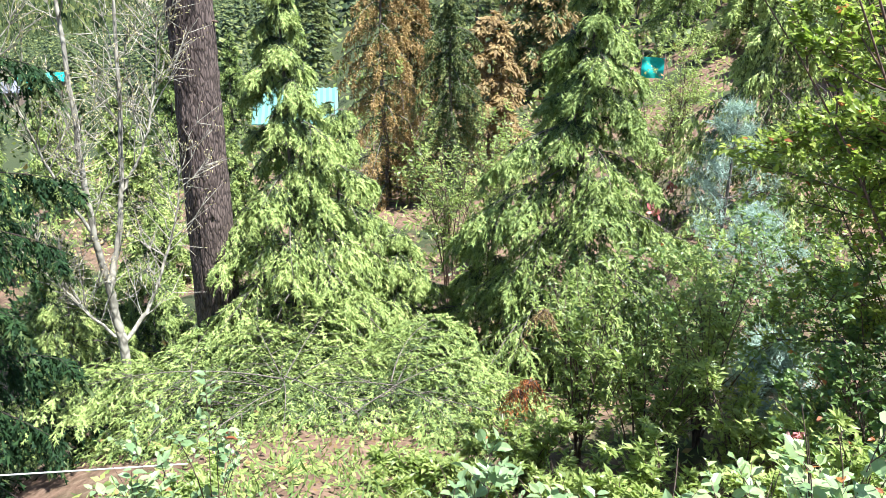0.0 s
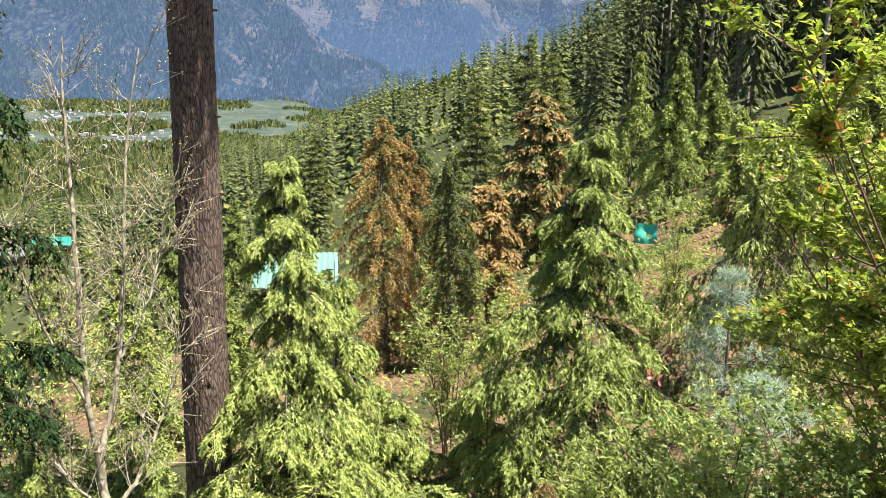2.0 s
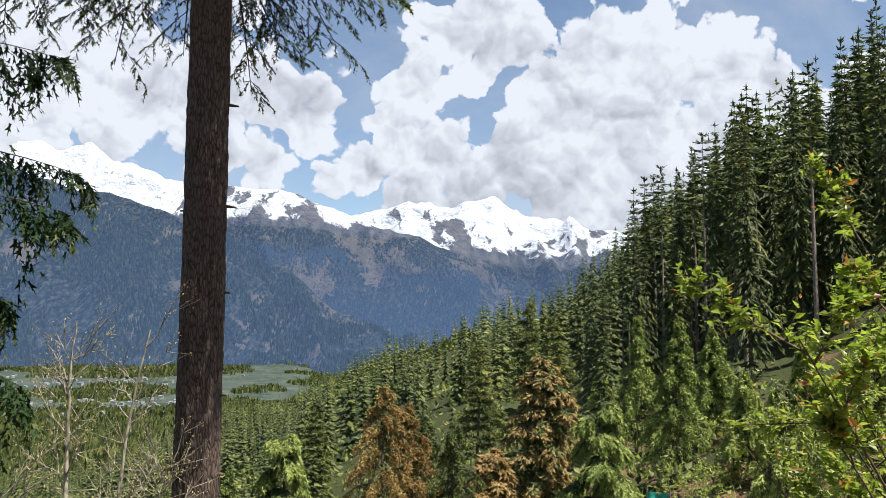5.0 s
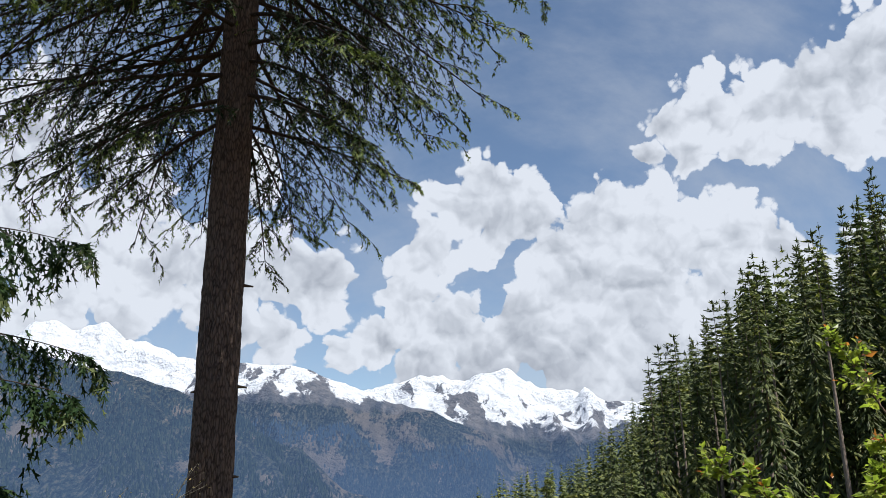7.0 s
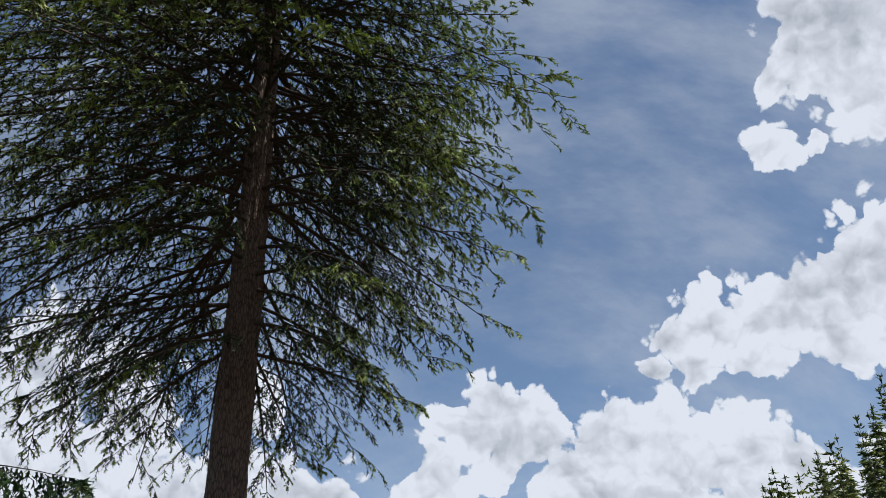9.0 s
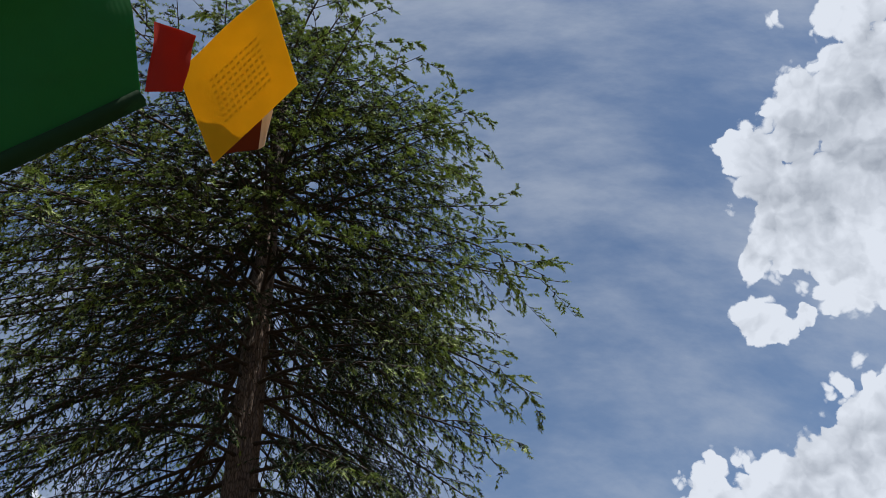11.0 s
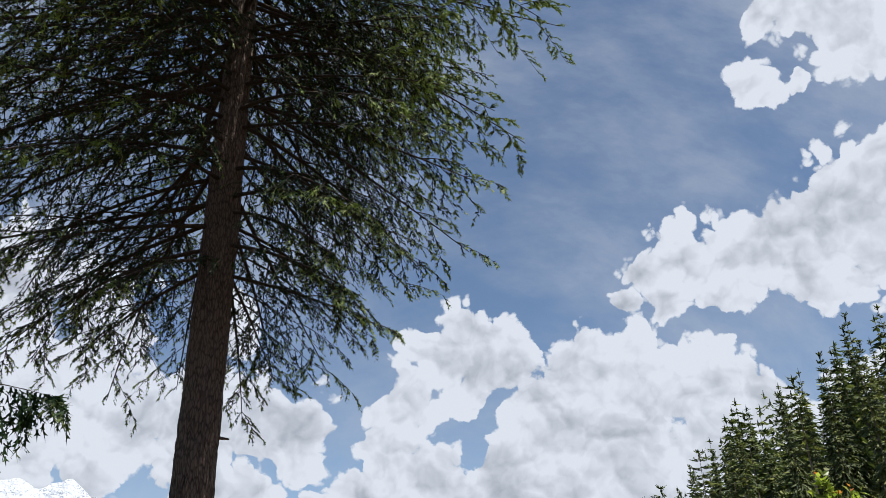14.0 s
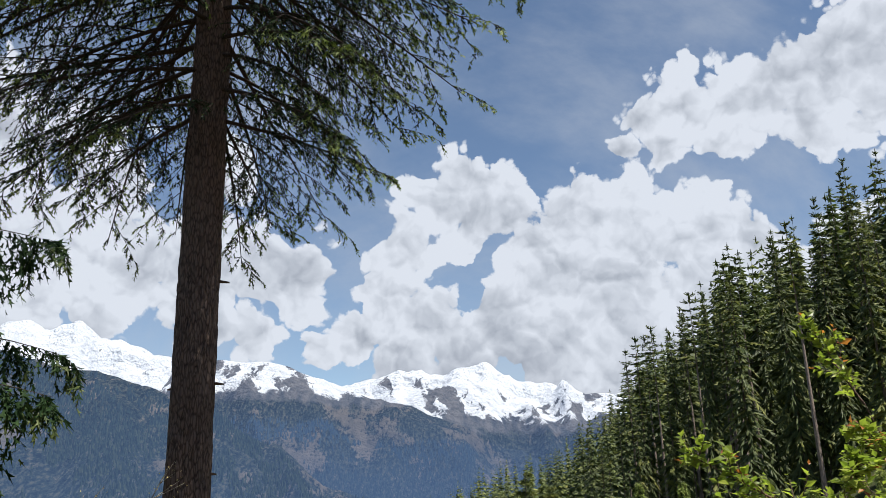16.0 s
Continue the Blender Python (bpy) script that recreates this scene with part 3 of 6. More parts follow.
def conifer(rng, h, r, crown0=0.1, boughs=70, twigs=18, tufts=10, size=0.12, slim=0.28, rise=0.25, droop=0.5, hang=0.6, reach=0.42, inner=0.06, short=0.72, woody=1.0, bough_pts=7, brush=False,
            profile=None, trunk=0.02, tips=0.6, one_side=None, bough_sides=3, twig_wood=False, whorl=0.0, lean=0.0, each_bough=None, heights=None, thin=None, spread=1.0, gap=None, clump=0, wild=0.12):
    """A conifer of height h and bough length r. Returns (stem, boughs, crown), three Soups; crown slot 0 is old growth, slot 1 new tips."""
    stem, wood, crown = Soup(), Soup(), Soup()
    zz = np.linspace(-0.4, h, 14)
    axis = np.stack([lean * h * (zz / h) ** 2 + 0.012 * h * np.sin(zz / h * 5 + rng.random() * 6), 0.012 * h * np.sin(zz / h * 4 + rng.random() * 6), zz], -1)
    tubes(stem, axis[None], (trunk * h * np.clip(1.03 - zz / h, 0.02, 1) ** 0.9)[None], 8)
    s = np.sort(crown0 + (1 - crown0) * (np.arange(boughs) + rng.random(boughs)) / boughs) ** 0.95
    if heights:
        s = np.interp((np.arange(boughs) + rng.random(boughs)) / boughs, [a for a, _ in heights], [c for _, c in heights])
    if whorl:
        s = s * (1 - whorl) + whorl * np.round(s * 16) / 16
    s = np.clip(s, crown0, 0.985)
    phi = np.arange(boughs) * 2.39996 + rng.normal(0, 0.35, boughs)
    if gap:
        off = (phi - gap[0] + np.pi) % (2 * np.pi) - np.pi
        near = (np.abs(off) < gap[1]) & (s < gap[2])
        phi = np.where(near, gap[0] + np.sign(off) * (gap[1] + 0.6 * np.abs(off)), phi)
    if profile is None:
        rel = (1 - s) / (1 - crown0)
        R = r * (rel ** 0.8 * (0.75 + 0.25 * rel))
        R = np.maximum(R, 0.05 * r)
    else:
        R = r * np.interp(s, [a for a, _ in profile], [b for _, b in profile])
    R = R * rng.uniform(short, 1.12 if short < 0.85 else 1.04, boughs)
    if one_side is not None:
        R = R * (1 + one_side[1] * np.cos(phi - one_side[0]))
    u = np.linspace(0, 1, bough_pts)
    up, dr = rise * rng.uniform(0.5, 1.4, boughs), droop * rng.uniform(0.7, 1.3, boughs)
    up = up + 0.5 * np.clip((s - 0.75) * 4, 0, 1) * rise

    def bough(k, w):
        out = np.stack([np.cos(phi[k]), np.sin(phi[k]), 0 * phi[k]], -1)
        side = np.stack([-np.sin(phi[k]), np.cos(phi[k]), 0 * phi[k]], -1)
        bend = np.sin(phi[k] * 7.1) * 0.12
        base = np.stack([np.interp(s[k] * h, zz, axis[:, 0]), np.interp(s[k] * h, zz, axis[:, 1]), s[k] * h], -1)
        e = R[k]
        pos = base[..., None, :] + (e[..., None] * w)[..., None] * out[..., None, :] + (e[..., None] * bend[..., None] * w ** 2)[..., None] * side[..., None, :]
        pos[..., 2] += e[..., None] * (up[k][..., None] * w - dr[k][..., None] * w ** 2)
        return pos

    allk = np.arange(boughs)
    bw = bough(allk, np.broadcast_to(u, (boughs, bough_pts)))
    thick = (0.008 * h * trunk / 0.02 * 0.45 + 0.010 * R)[:, None] * (1 - 0.85 * u)[None] * 0.9 * woody
    if each_bough is None:
        tubes(wood, bw, thick, bough_sides)
    else:
        each_bough.extend(zip(bw, thick))
    # twigs, left and right along each bough
    k = np.repeat(allk, twigs)
    w = np.tile((np.arange(twigs) + 0.5) / twigs, boughs) * (1 - inner) + inner + rng.normal(0, 0.02, boughs * twigs)
    w = np.clip(w, inner, 1.0)
    p0 = bough(k, w[:, None])[:, 0]
    p1 = bough(k, np.clip(w + 0.05, 0, 1.1)[:, None])[:, 0]
    fwd = unit(p1 - p0)
    flat = np.stack([-fwd[:, 1], fwd[:, 0], 0 * fwd[:, 0]], -1) * np.where(np.arange(len(k)) % 2, 1, -1)[:, None]
    tdir = unit(fwd * rng.uniform(0.45, 1.0, len(k))[:, None] + flat * rng.uniform(0.5, 1.1, len(k))[:, None] + rng.normal(0, wild, (len(k), 3)))
    L = reach * R[k] * np.clip(1.15 - w, 0.22, 0.75) * rng.uniform(0.6, 1.25, len(k)) + size * 1.2
    hg = hang * rng.uniform(0.6, 1.4, len(k))

    def twig(idx, v):
        q = p0[idx] + tdir[idx] * (L[idx] * v * (1 - 0.25 * hg[idx] * v))[:, None]
        q[:, 2] -= L[idx] * hg[idx] * v ** 1.7
        return q

    if twig_wood:
        tv = np.array([0, 0.5, 1.0])
        every = np.arange(len(k))
        tubes(wood, np.stack([twig(every, np.full(len(k), a)) for a in tv], 1), (0.009 + 0.004 * L)[:, None] * np.array([1, 0.7, 0.3])[None], 3)
    idx = np.repeat(np.arange(len(k)), tufts)
    v = np.tile((np.arange(tufts) + 0.5) / tufts, len(k)) + rng.normal(0, 0.4 / tufts, len(idx))
    if clump:
        v = (np.floor(v * clump) + 0.5) / clump + rng.normal(0, 0.05 / clump, len(v))
    v = np.clip(v, 0.02, 1)
    q = twig(idx, v)
    tang = unit(twig(idx, np.clip(v + 0.08, 0, 1.2)) - q)
    swing = np.where(np.arange(len(idx)) % 2, 1, -1)[:, None]
    across = unit(np.cross(tang, np.array([0, 0, 1.0])) + 1e-6)
    al = unit(tang * 0.8 + across * swing * spread * rng.uniform(0.2, 1.0, len(idx))[:, None] + rng.normal(0, 0.25 * spread, (len(idx), 3)))
    nm = unit(np.array([0, 0, 1.0]) + rng.normal(0, 0.45, (len(idx), 3)))
    ln = size * rng.uniform(0.65, 1.35, len(idx))
    tip = v * 0.6 + w[idx] * 0.5 + rng.normal(0, 0.12, len(idx))
    new_growth = tip > 1.1 - tips * 0.75
    kept = np.ones(len(idx), bool)
    if thin:
        kept = rng.random(len(idx)) < np.interp(s[k[idx]], [a for a, _ in thin], [c for _, c in thin])
    ln = ln * np.clip(0.5 + 1.6 * R[k[idx]] / r, 0.5, 1.0)
    if brush:
        # short needles all round the twig
        al = unit(tang * rng.uniform(0.35, 0.9, len(idx))[:, None] + unit(rng.normal(0, 1, (len(idx), 3)) * (1, 1, 0.75)))
        nm = unit(rng.normal(0, 1, (len(idx), 3)) + (0, 0, 0.8))
    for slot, mask in ((0, kept & ~new_growth), (1, kept & new_growth)):
        leaves(crown, NEEDLE if brush else SPRAY, q[mask], al[mask], nm[mask], ln[mask], ln[mask] * slim, slot)
    return stem, wood, crown


def fronds(rng, z0, phi, R, up, dr, axis, limbs=6, limb_len=0.34, main_twigs=26, limb_twigs=11, shoots=6, twig=(0.25, 0.6), hang=0.6, size=0.17, wide=0.42, inner=0.2, tips=0.5, thick=0.03, form=SHOOT, twig_r=0.006, sag=0.5, order=0.28):
    """Boughs of a cedar: each a flat frond of side limbs with hanging twigs, set with short needled shoots.
    Takes the boughs' heights, directions, lengths, rise and droop. Returns (list of bough Soups, twigs, crown)."""
    nb = len(z0)
    out = np.stack([np.cos(phi), np.sin(phi), 0 * phi], -1)
    side = np.stack([-np.sin(phi), np.cos(phi), 0 * phi], -1)
    bend = rng.normal(0, 0.10, nb)
    base = axis(z0)

    def main(k, w):
        r = R[k][:, None]
        p = base[k][:, None] + (r * w)[..., None] * out[k][:, None] + (r * bend[k][:, None] * w ** 2)[..., None] * side[k][:, None]
        p[..., 2] += r * (up[k][:, None] * w - dr[k][:, None] * w ** 2)
        return p

    u = np.linspace(0, 1, 9)
    everyone = np.arange(nb)
    paths = main(everyone, np.broadcast_to(u, (nb, 9)))
    k = np.repeat(everyone, limbs)
    w = np.tile(np.linspace(order, 0.94, limbs), nb) + rng.normal(0, 0.025, nb * limbs)
    p0, p1 = main(k, w[:, None])[:, 0], main(k, w[:, None] + 0.04)[:, 0]
    f = unit(p1 - p0)
    lat = unit(np.cross(f, np.array([0, 0, 1.0]))) * np.where(np.arange(len(k)) % 2, 1, -1)[:, None]
    d = unit(f * rng.uniform(0.6, 1.0, len(k))[:, None] + lat * rng.uniform(0.55, 1.0, len(k))[:, None] + rng.normal(0, 0.08, (len(k), 3)))
    L = R[k] * limb_len * np.clip(1.25 - w, 0.25, 0.9) * rng.uniform(0.7, 1.25, len(k)) + 0.12
    u5 = np.linspace(0, 1, 5)

    def limb(q, v):
        p = p0[q] + d[q] * (L[q] * v)[:, None]
        p[:, 2] -= L[q] * sag * v ** 1.8
        return p

    limb_paths = np.stack([limb(np.arange(len(k)), np.full(len(k), a)) for a in u5], 1)
    wood = []
    for b in range(nb):
        s = Soup()
        g = thick * (0.45 + 0.55 * R[b] / R.max())
        tubes(s, paths[b][None], (g * (1 - 0.86 * u))[None], 5)
        mine = slice(b * limbs, (b + 1) * limbs)
        tubes(s, limb_paths[mine], (0.42 * g * (1 - 0.75 * u5))[None] * np.clip(1.3 - w[mine], 0.4, 1)[:, None], 4)
        wood.append(s)
    # where the twigs spring from: along the bough, then along its limbs
    ka = np.repeat(everyone, main_twigs)
    wa = np.clip(inner + (1 - inner) * (np.tile(np.arange(main_twigs), nb) + rng.random(nb * main_twigs)) / main_twigs, 0, 1)
    pa, fa = main(ka, wa[:, None])[:, 0], unit(main(ka, wa[:, None] + 0.03)[:, 0] - main(ka, wa[:, None])[:, 0])
    kb = np.repeat(np.arange(len(k)), limb_twigs)
    vb = np.clip(0.12 + 0.88 * (np.tile(np.arange(limb_twigs), len(k)) + rng.random(len(kb))) / limb_twigs, 0, 1)
    pb, fb = limb(kb, vb), unit(limb(kb, vb + 0.05) - limb(kb, vb))
    p, f = np.concatenate([pa, pb]), np.concatenate([fa, fb])
    far_out = np.concatenate([wa, np.clip(w[kb] + 0.3 * vb, 0, 1.1)])
    size_of = np.clip(0.45 + 0.55 * np.concatenate([R[ka], R[k[kb]]]) / np.median(R), 0.45, 1.1)
    n = len(p)
    lat = unit(np.cross(f, np.array([0, 0, 1.0])) + 1e-6) * np.where(rng.random(n) < 0.5, 1, -1)[:, None]
    d2 = unit(f * rng.uniform(0.4, 1.0, n)[:, None] + lat * rng.uniform(0.3, 1.0, n)[:, None] + rng.normal(0, 0.14, (n, 3)))
    L2 = rng.uniform(*twig, n) * size_of * np.where(far_out > 0.85, 0.58, 1.0)
    hg = hang * rng.uniform(0.5, 1.5, n) * np.where(far_out > 0.85, 0.7, 1.0)

    def tw(q, v):
        x = p[q] + d2[q] * (L2[q] * v * (1 - 0.3 * np.clip(hg[q], 0, 1.5) * v))[:, None]
        x[:, 2] -= L2[q] * hg[q] * v ** 1.6
        return x

    every = np.arange(n)
    twigs = Soup()
    if twig_r:
        tubes(twigs, np.stack([tw(every, np.full(n, a)) for a in (0, 0.75)], 1), twig_r * np.array([1, 0.5])[None], 3)
    q = np.repeat(every, shoots)
    v = np.clip((np.tile(np.arange(shoots), n) + 0.2 + 0.8 * rng.random(len(q))) / shoots, 0.05, 1.0)
    pos = tw(q, v)
    t = unit(tw(q, v + 0.06) - pos)
    lat = unit(np.cross(t, np.array([0, 0.1, 1.0])) + 1e-6) * np.where(np.arange(len(q)) % 2, 1, -1)[:, None]
    al = unit(t * 0.8 + lat * rng.uniform(0.1, 0.9, len(q))[:, None] + rng.normal(0, 0.16, (len(q), 3)) + np.array([0, 0, -0.12]))
    nm = unit(np.array([0, 0, 1.0]) + rng.normal(0, 0.5, (len(q), 3)))
    ln = size * rng.uniform(0.65, 1.3, len(q)) * (0.6 + 0.4 * size_of[q])
    # outer shoots: fresh growth, and on the tall cedar the painted lit tips
    fresh_and_lit = far_out[q] * 0.7 + v * 0.45 + rng.normal(0, 0.12, len(q)) > 1.15 - tips * 0.75
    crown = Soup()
    for slot, mask in ((0, ~fresh_and_lit), (1, fresh_and_lit)):
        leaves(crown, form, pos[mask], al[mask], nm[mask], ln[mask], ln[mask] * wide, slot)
    return wood, twigs, crown


def joined(soups):
    out = Soup()
    for q in soups:
        out.f += [(f + out.n, k) for f, k in q.f]
        out.v, out.n = out.v + q.v, out.n + q.n
    return out


def table(v, *pairs):
    return np.interp(v, [a for a, _ in pairs], [c for _, c in pairs])


def tree(name, m, soups, mats, label, category="tree", group=""):
    ob = thing(name, m, label, category, group)
    part("trunk", soups[0].mesh("trunk", [mats[0]], True), ob)
    if soups[1].v:
        tagged(part("branchwork", soups[1].mesh("branchwork", [mats[0]], True), ob), kind="stuff")
    part("crown", soups[2].mesh("crown", mats[1:]), ob)
    return ob


# the tall cedar
HERO_AZ, HERO_D = -16.95, 12.0
hx, hy, hz = at(HERO_AZ, HERO_D)
HERO_H = 28.0
hero = thing("cedar_tree", Matrix.Translation((hx, hy, hz)), "tall deodar cedar, rough grey-brown bark, high dark green crown", "tree")
c, k = 120, 460
zz = np.concatenate([np.linspace(-0.8, 16, 420), np.linspace(16.5, HERO_H, 40)])
lean_x = 0.10 * (1 - np.exp(-np.clip(zz, 0, None) / 4.5)) - 0.01
ph = np.arange(c) * 2 * np.pi / c
Z, P = np.meshgrid(zz, ph, indexing="ij")
girth = np.interp(zz, [-1, 0, 1.2, 7.5, 14, 22, HERO_H], [0.45, 0.375, 0.335, 0.295, 0.270, 0.17, 0.02])
wx, wy = np.cos(P), np.sin(P)
plates = 1 - np.abs(2 * fbm(np.stack([wx * 4.2 + 9, wy * 4.2, Z * 1.5 + 0.5 * vnoise(np.stack([wx * 3, wy * 3, Z * 2], -1))], -1), 3, 0.6) - 1)
flakes = fbm(np.stack([wx * 11, wy * 11 + 5, Z * 5.0], -1), 3)
rr = girth[:, None] * (1 + 0.05 * (fbm(np.stack([wx * 1.2, wy * 1.2, Z * 0.5], -1), 2) - 0.5)) + (plates ** 2 * -0.030 + flakes * 0.030 + 0.004) * np.clip(girth / 0.3, 0, 1)[:, None]
for kz, kp in ((4.4, -1.9), (7.0, -1.3), (8.6, -2.1), (9.6, -1.25), (6.1, -1.6), (11.4, -1.8), (3.0, -1.2)):
    dd = ((Z - kz) / 0.16) ** 2 + (((P - kp + np.pi) % (2 * np.pi) - np.pi) / 0.3) ** 2
    rr = rr + 0.035 * np.exp(-dd) - 0.05 * np.exp(-dd * 6)
i, j = np.meshgrid(np.arange(k - 1), np.arange(c), indexing="ij")
q = np.stack([i * c + j, i * c + (j + 1) % c, (i + 1) * c + (j + 1) % c, (i + 1) * c + j], -1).reshape(-1, 4)
stem = Soup().add(np.stack([rr * wx + lean_x[:, None], rr * wy, Z], -1).reshape(-1, 3), q)
part("trunk", stem.mesh("trunk", [CEDAR_BARK], True), hero)
for kz, a, ln in ((7.5 + 1.95, 0.1, 0.13), (7.5 + 1.9, 2.9, 0.11), (7.5 + 0.75, 0.05, 0.09), (7.5 - 0.65, -0.1, 0.08), (7.5 + 3.4, 0.2, 0.14), (7.5 - 1.7, -0.2, 0.1)):
    stub = Soup()
    w = np.linspace(0, 1, 5)
    pth = np.stack([np.cos(a) * (0.28 + ln * w), np.sin(a) * (0.28 + ln * w), kz + 0.10 * ln * w * (1 if ln > 0.2 else -1)], -1)
    pth[:, 0] += 0.08
    tubes(stub, pth[None], (0.026 * (1 - 0.55 * w))[None], 6)
    part("branch_stub", stub.mesh("branch_stub", [TWIG_BARK], True), hero)


def hero_boughs(g, z0, kw):
    """One storey of the tall cedar's crown; low down it keeps clear of the side that faces the path."""
    nb = len(z0)
    phi = np.arange(nb) * 2.39996 + g.normal(0, 0.3, nb)
    off = (phi + 1.28 + np.pi) % (2 * np.pi) - np.pi
    clear = (np.abs(off) < 0.5) & (z0 < 18.4)
    phi = np.where(clear, -1.28 + np.sign(off) * (0.5 + 0.6 * np.abs(off)), phi)
    length = table(z0, (13.5, 2.9), (15, 3.9), (17, 5.0), (19, 5.8), (21, 6.3), (22.6, 5.8), (24, 3.8), (25.5, 2.4), (28, 0.7)) * g.uniform(0.74, 1.06, nb) * (1 + 0.20 * np.cos(phi - 2.6))
    lift = table(z0, (13.5, -0.26), (17, -0.20), (19, -0.10), (21, 0.02), (23, 0.22), (28, 0.6)) + g.normal(0, 0.07, nb)
    droop = table(z0, (13.5, 0.26), (17, 0.22), (22, 0.24), (28, 0.1)) * g.uniform(0.5, 1.5, nb)
    return fronds(g, z0, phi, length, lift, droop, lambda z: np.stack([0 * z + 0.09, 0 * z, z], -1), thick=0.055, twig_r=0.0065, sag=0.24, order=0.22, **kw)


low_z = table((np.arange(56) + R(20).random(56)) / 56, (0, 13.4), (0.45, 16.0), (1, 18.2))
high_z = table((np.arange(116) + R(22).random(116)) / 116, (0, 18.2), (0.28, 19.8), (0.82, 22.6), (1, 27.2))
hw, hc = [], []
# tips: share of shoots in the lit-tip colour, larger in the upper storey
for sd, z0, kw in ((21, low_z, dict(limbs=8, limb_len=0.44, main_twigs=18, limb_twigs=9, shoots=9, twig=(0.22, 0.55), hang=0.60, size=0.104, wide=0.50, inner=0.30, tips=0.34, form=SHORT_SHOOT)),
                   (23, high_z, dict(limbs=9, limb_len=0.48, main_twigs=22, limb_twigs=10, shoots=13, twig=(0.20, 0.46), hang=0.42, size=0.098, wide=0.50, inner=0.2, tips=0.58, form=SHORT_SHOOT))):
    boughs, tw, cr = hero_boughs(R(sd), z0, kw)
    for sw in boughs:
        part("bough", sw.mesh("bough", [SHADED_BARK], True), hero)
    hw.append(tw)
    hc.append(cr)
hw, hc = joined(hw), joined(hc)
tagged(part("twigwork", hw.mesh("twigwork", [SHADED_BARK], True), hero), kind="stuff")
part("crown", hc.mesh("crown", [CEDAR_SHADED, CEDAR_LIT_TIPS]), hero, "dark green needle sprays, crown shade and lit tips put into colour")

# young weeping cedars on the slope
YOUNG = "young deodar cedar with drooping bright yellow-green boughs"
YM = [GREY_BARK, OLD_SHADED_NEEDLES, NEW_NEEDLES]


def cedar(rng, h, r, nb, limbs, main_twigs, limb_twigs, shoots, size=0.115, low=0.04, trunk=0.012, twig=(0.16, 0.42), hang=0.85, tips=0.88, wide=0.50, form=SHORT_SHOOT, limb_len=0.36, profile=((0, 1), (0.3, 0.9), (0.5, 0.62), (0.7, 0.33), (0.88, 0.15), (1, 0.05)), fall=0.62, rise=0.26, sag=0.45, inner=0.10, thick=0.018):
    """A young deodar: rising boughs that arch over and hang in tassels, with gaps between the tiers."""
    stem = Soup()
    zz = np.linspace(-0.4, h, 14)
    sway = rng.random() * 6
    axis = lambda z: np.stack([0.006 * h * np.sin(z / h * 5 + sway), 0.012 * h * np.sin(z / h * 4 + sway), z], -1)
    tubes(stem, axis(zz)[None], (trunk * h * np.clip(1.03 - zz / h, 0.03, 1) ** 0.9)[None], 8)
    s = np.clip(low + (0.985 - low) * ((np.arange(nb) + rng.random(nb)) / nb) ** 1.15, low, 0.985)
    length = r * np.interp(s, [a for a, _ in profile], [c for _, c in profile]) * rng.uniform(0.66, 1.12, nb)
    phi = np.arange(nb) * 2.39996 + rng.normal(0, 0.3, nb)
    up = rise * rng.uniform(0.4, 1.5, nb) + 0.6 * np.clip(s - 0.7, 0, 1)
    dr = fall * rng.uniform(0.75, 1.25, nb)
    boughs, twigs, crown = fronds(rng, s * h, phi, length, up, dr, axis, limbs=limbs, limb_len=limb_len, main_twigs=main_twigs, limb_twigs=limb_twigs, shoots=shoots, twig=twig, hang=hang, size=size, wide=wide, inner=inner, tips=tips,
                                  thick=thick, form=form, twig_r=0.0, sag=sag)
    return stem, joined(boughs), crown


for az, d, turn, sd, h, r, nb, limbs, mt, lt, words in ((9.9, 11.8, 40, 3, 6.8, 2.8, 66, 7, 18, 12, ", broad and dense"), (-11.1, 12.0, 10, 5, 6.45, 2.1, 56, 7, 16, 11, ", beside the tall trunk"),
                                                    (-7.6, 13.4, 200, 6, 4.9, 2.3, 40, 6, 14, 10, ", small"), (-3.2, 13.0, 100, 7, 2.6, 2.2, 26, 6, 14, 9, ", low"), (-21.5, 14.2, 30, 27, 2.4, 1.9, 22, 6, 13, 8, ", near the bare tree"), (-26.8, 13.0, 150, 28, 2.6, 1.9, 22, 6, 13, 8, ", near the bare tree"), (3.6, 12.8, 100, 17, 3.0, 2.0, 26, 6, 14, 9, ", low")):
    tree("young_cedar", spot(az, d, turn), cedar(R(sd), h, r, nb, limbs, mt, lt, 10), YM, YOUNG + words, group="young cedars")
FLAT = ((0, 0.9), (0.5, 1.0), (1, 0.8))
for az, d, turn, sd, h, r, nb, label in ((-12.5, 9.0, 0, 8, 0.9, 2.9, 40, "low spreading cedar boughs with fresh green needles"), (-4.0, 8.6, 60, 9, 0.9, 2.3, 30, "low spreading cedar boughs on the slope"),
                                         (-19.5, 9.6, 60, 10, 0.9, 2.1, 28, "low spreading cedar boughs below the bare tree")):
    tree("spreading_cedar", spot(az, d, turn, 1.0, -0.32), cedar(R(sd), h, r, nb, 9, 20, 11, 8, 0.095, 0.1, 0.02, (0.16, 0.40), 0.35, 0.98, profile=FLAT, fall=0.30, limb_len=0.5, rise=0.12, sag=0.25, inner=0.0, thick=0.010), YM, label, "tree")
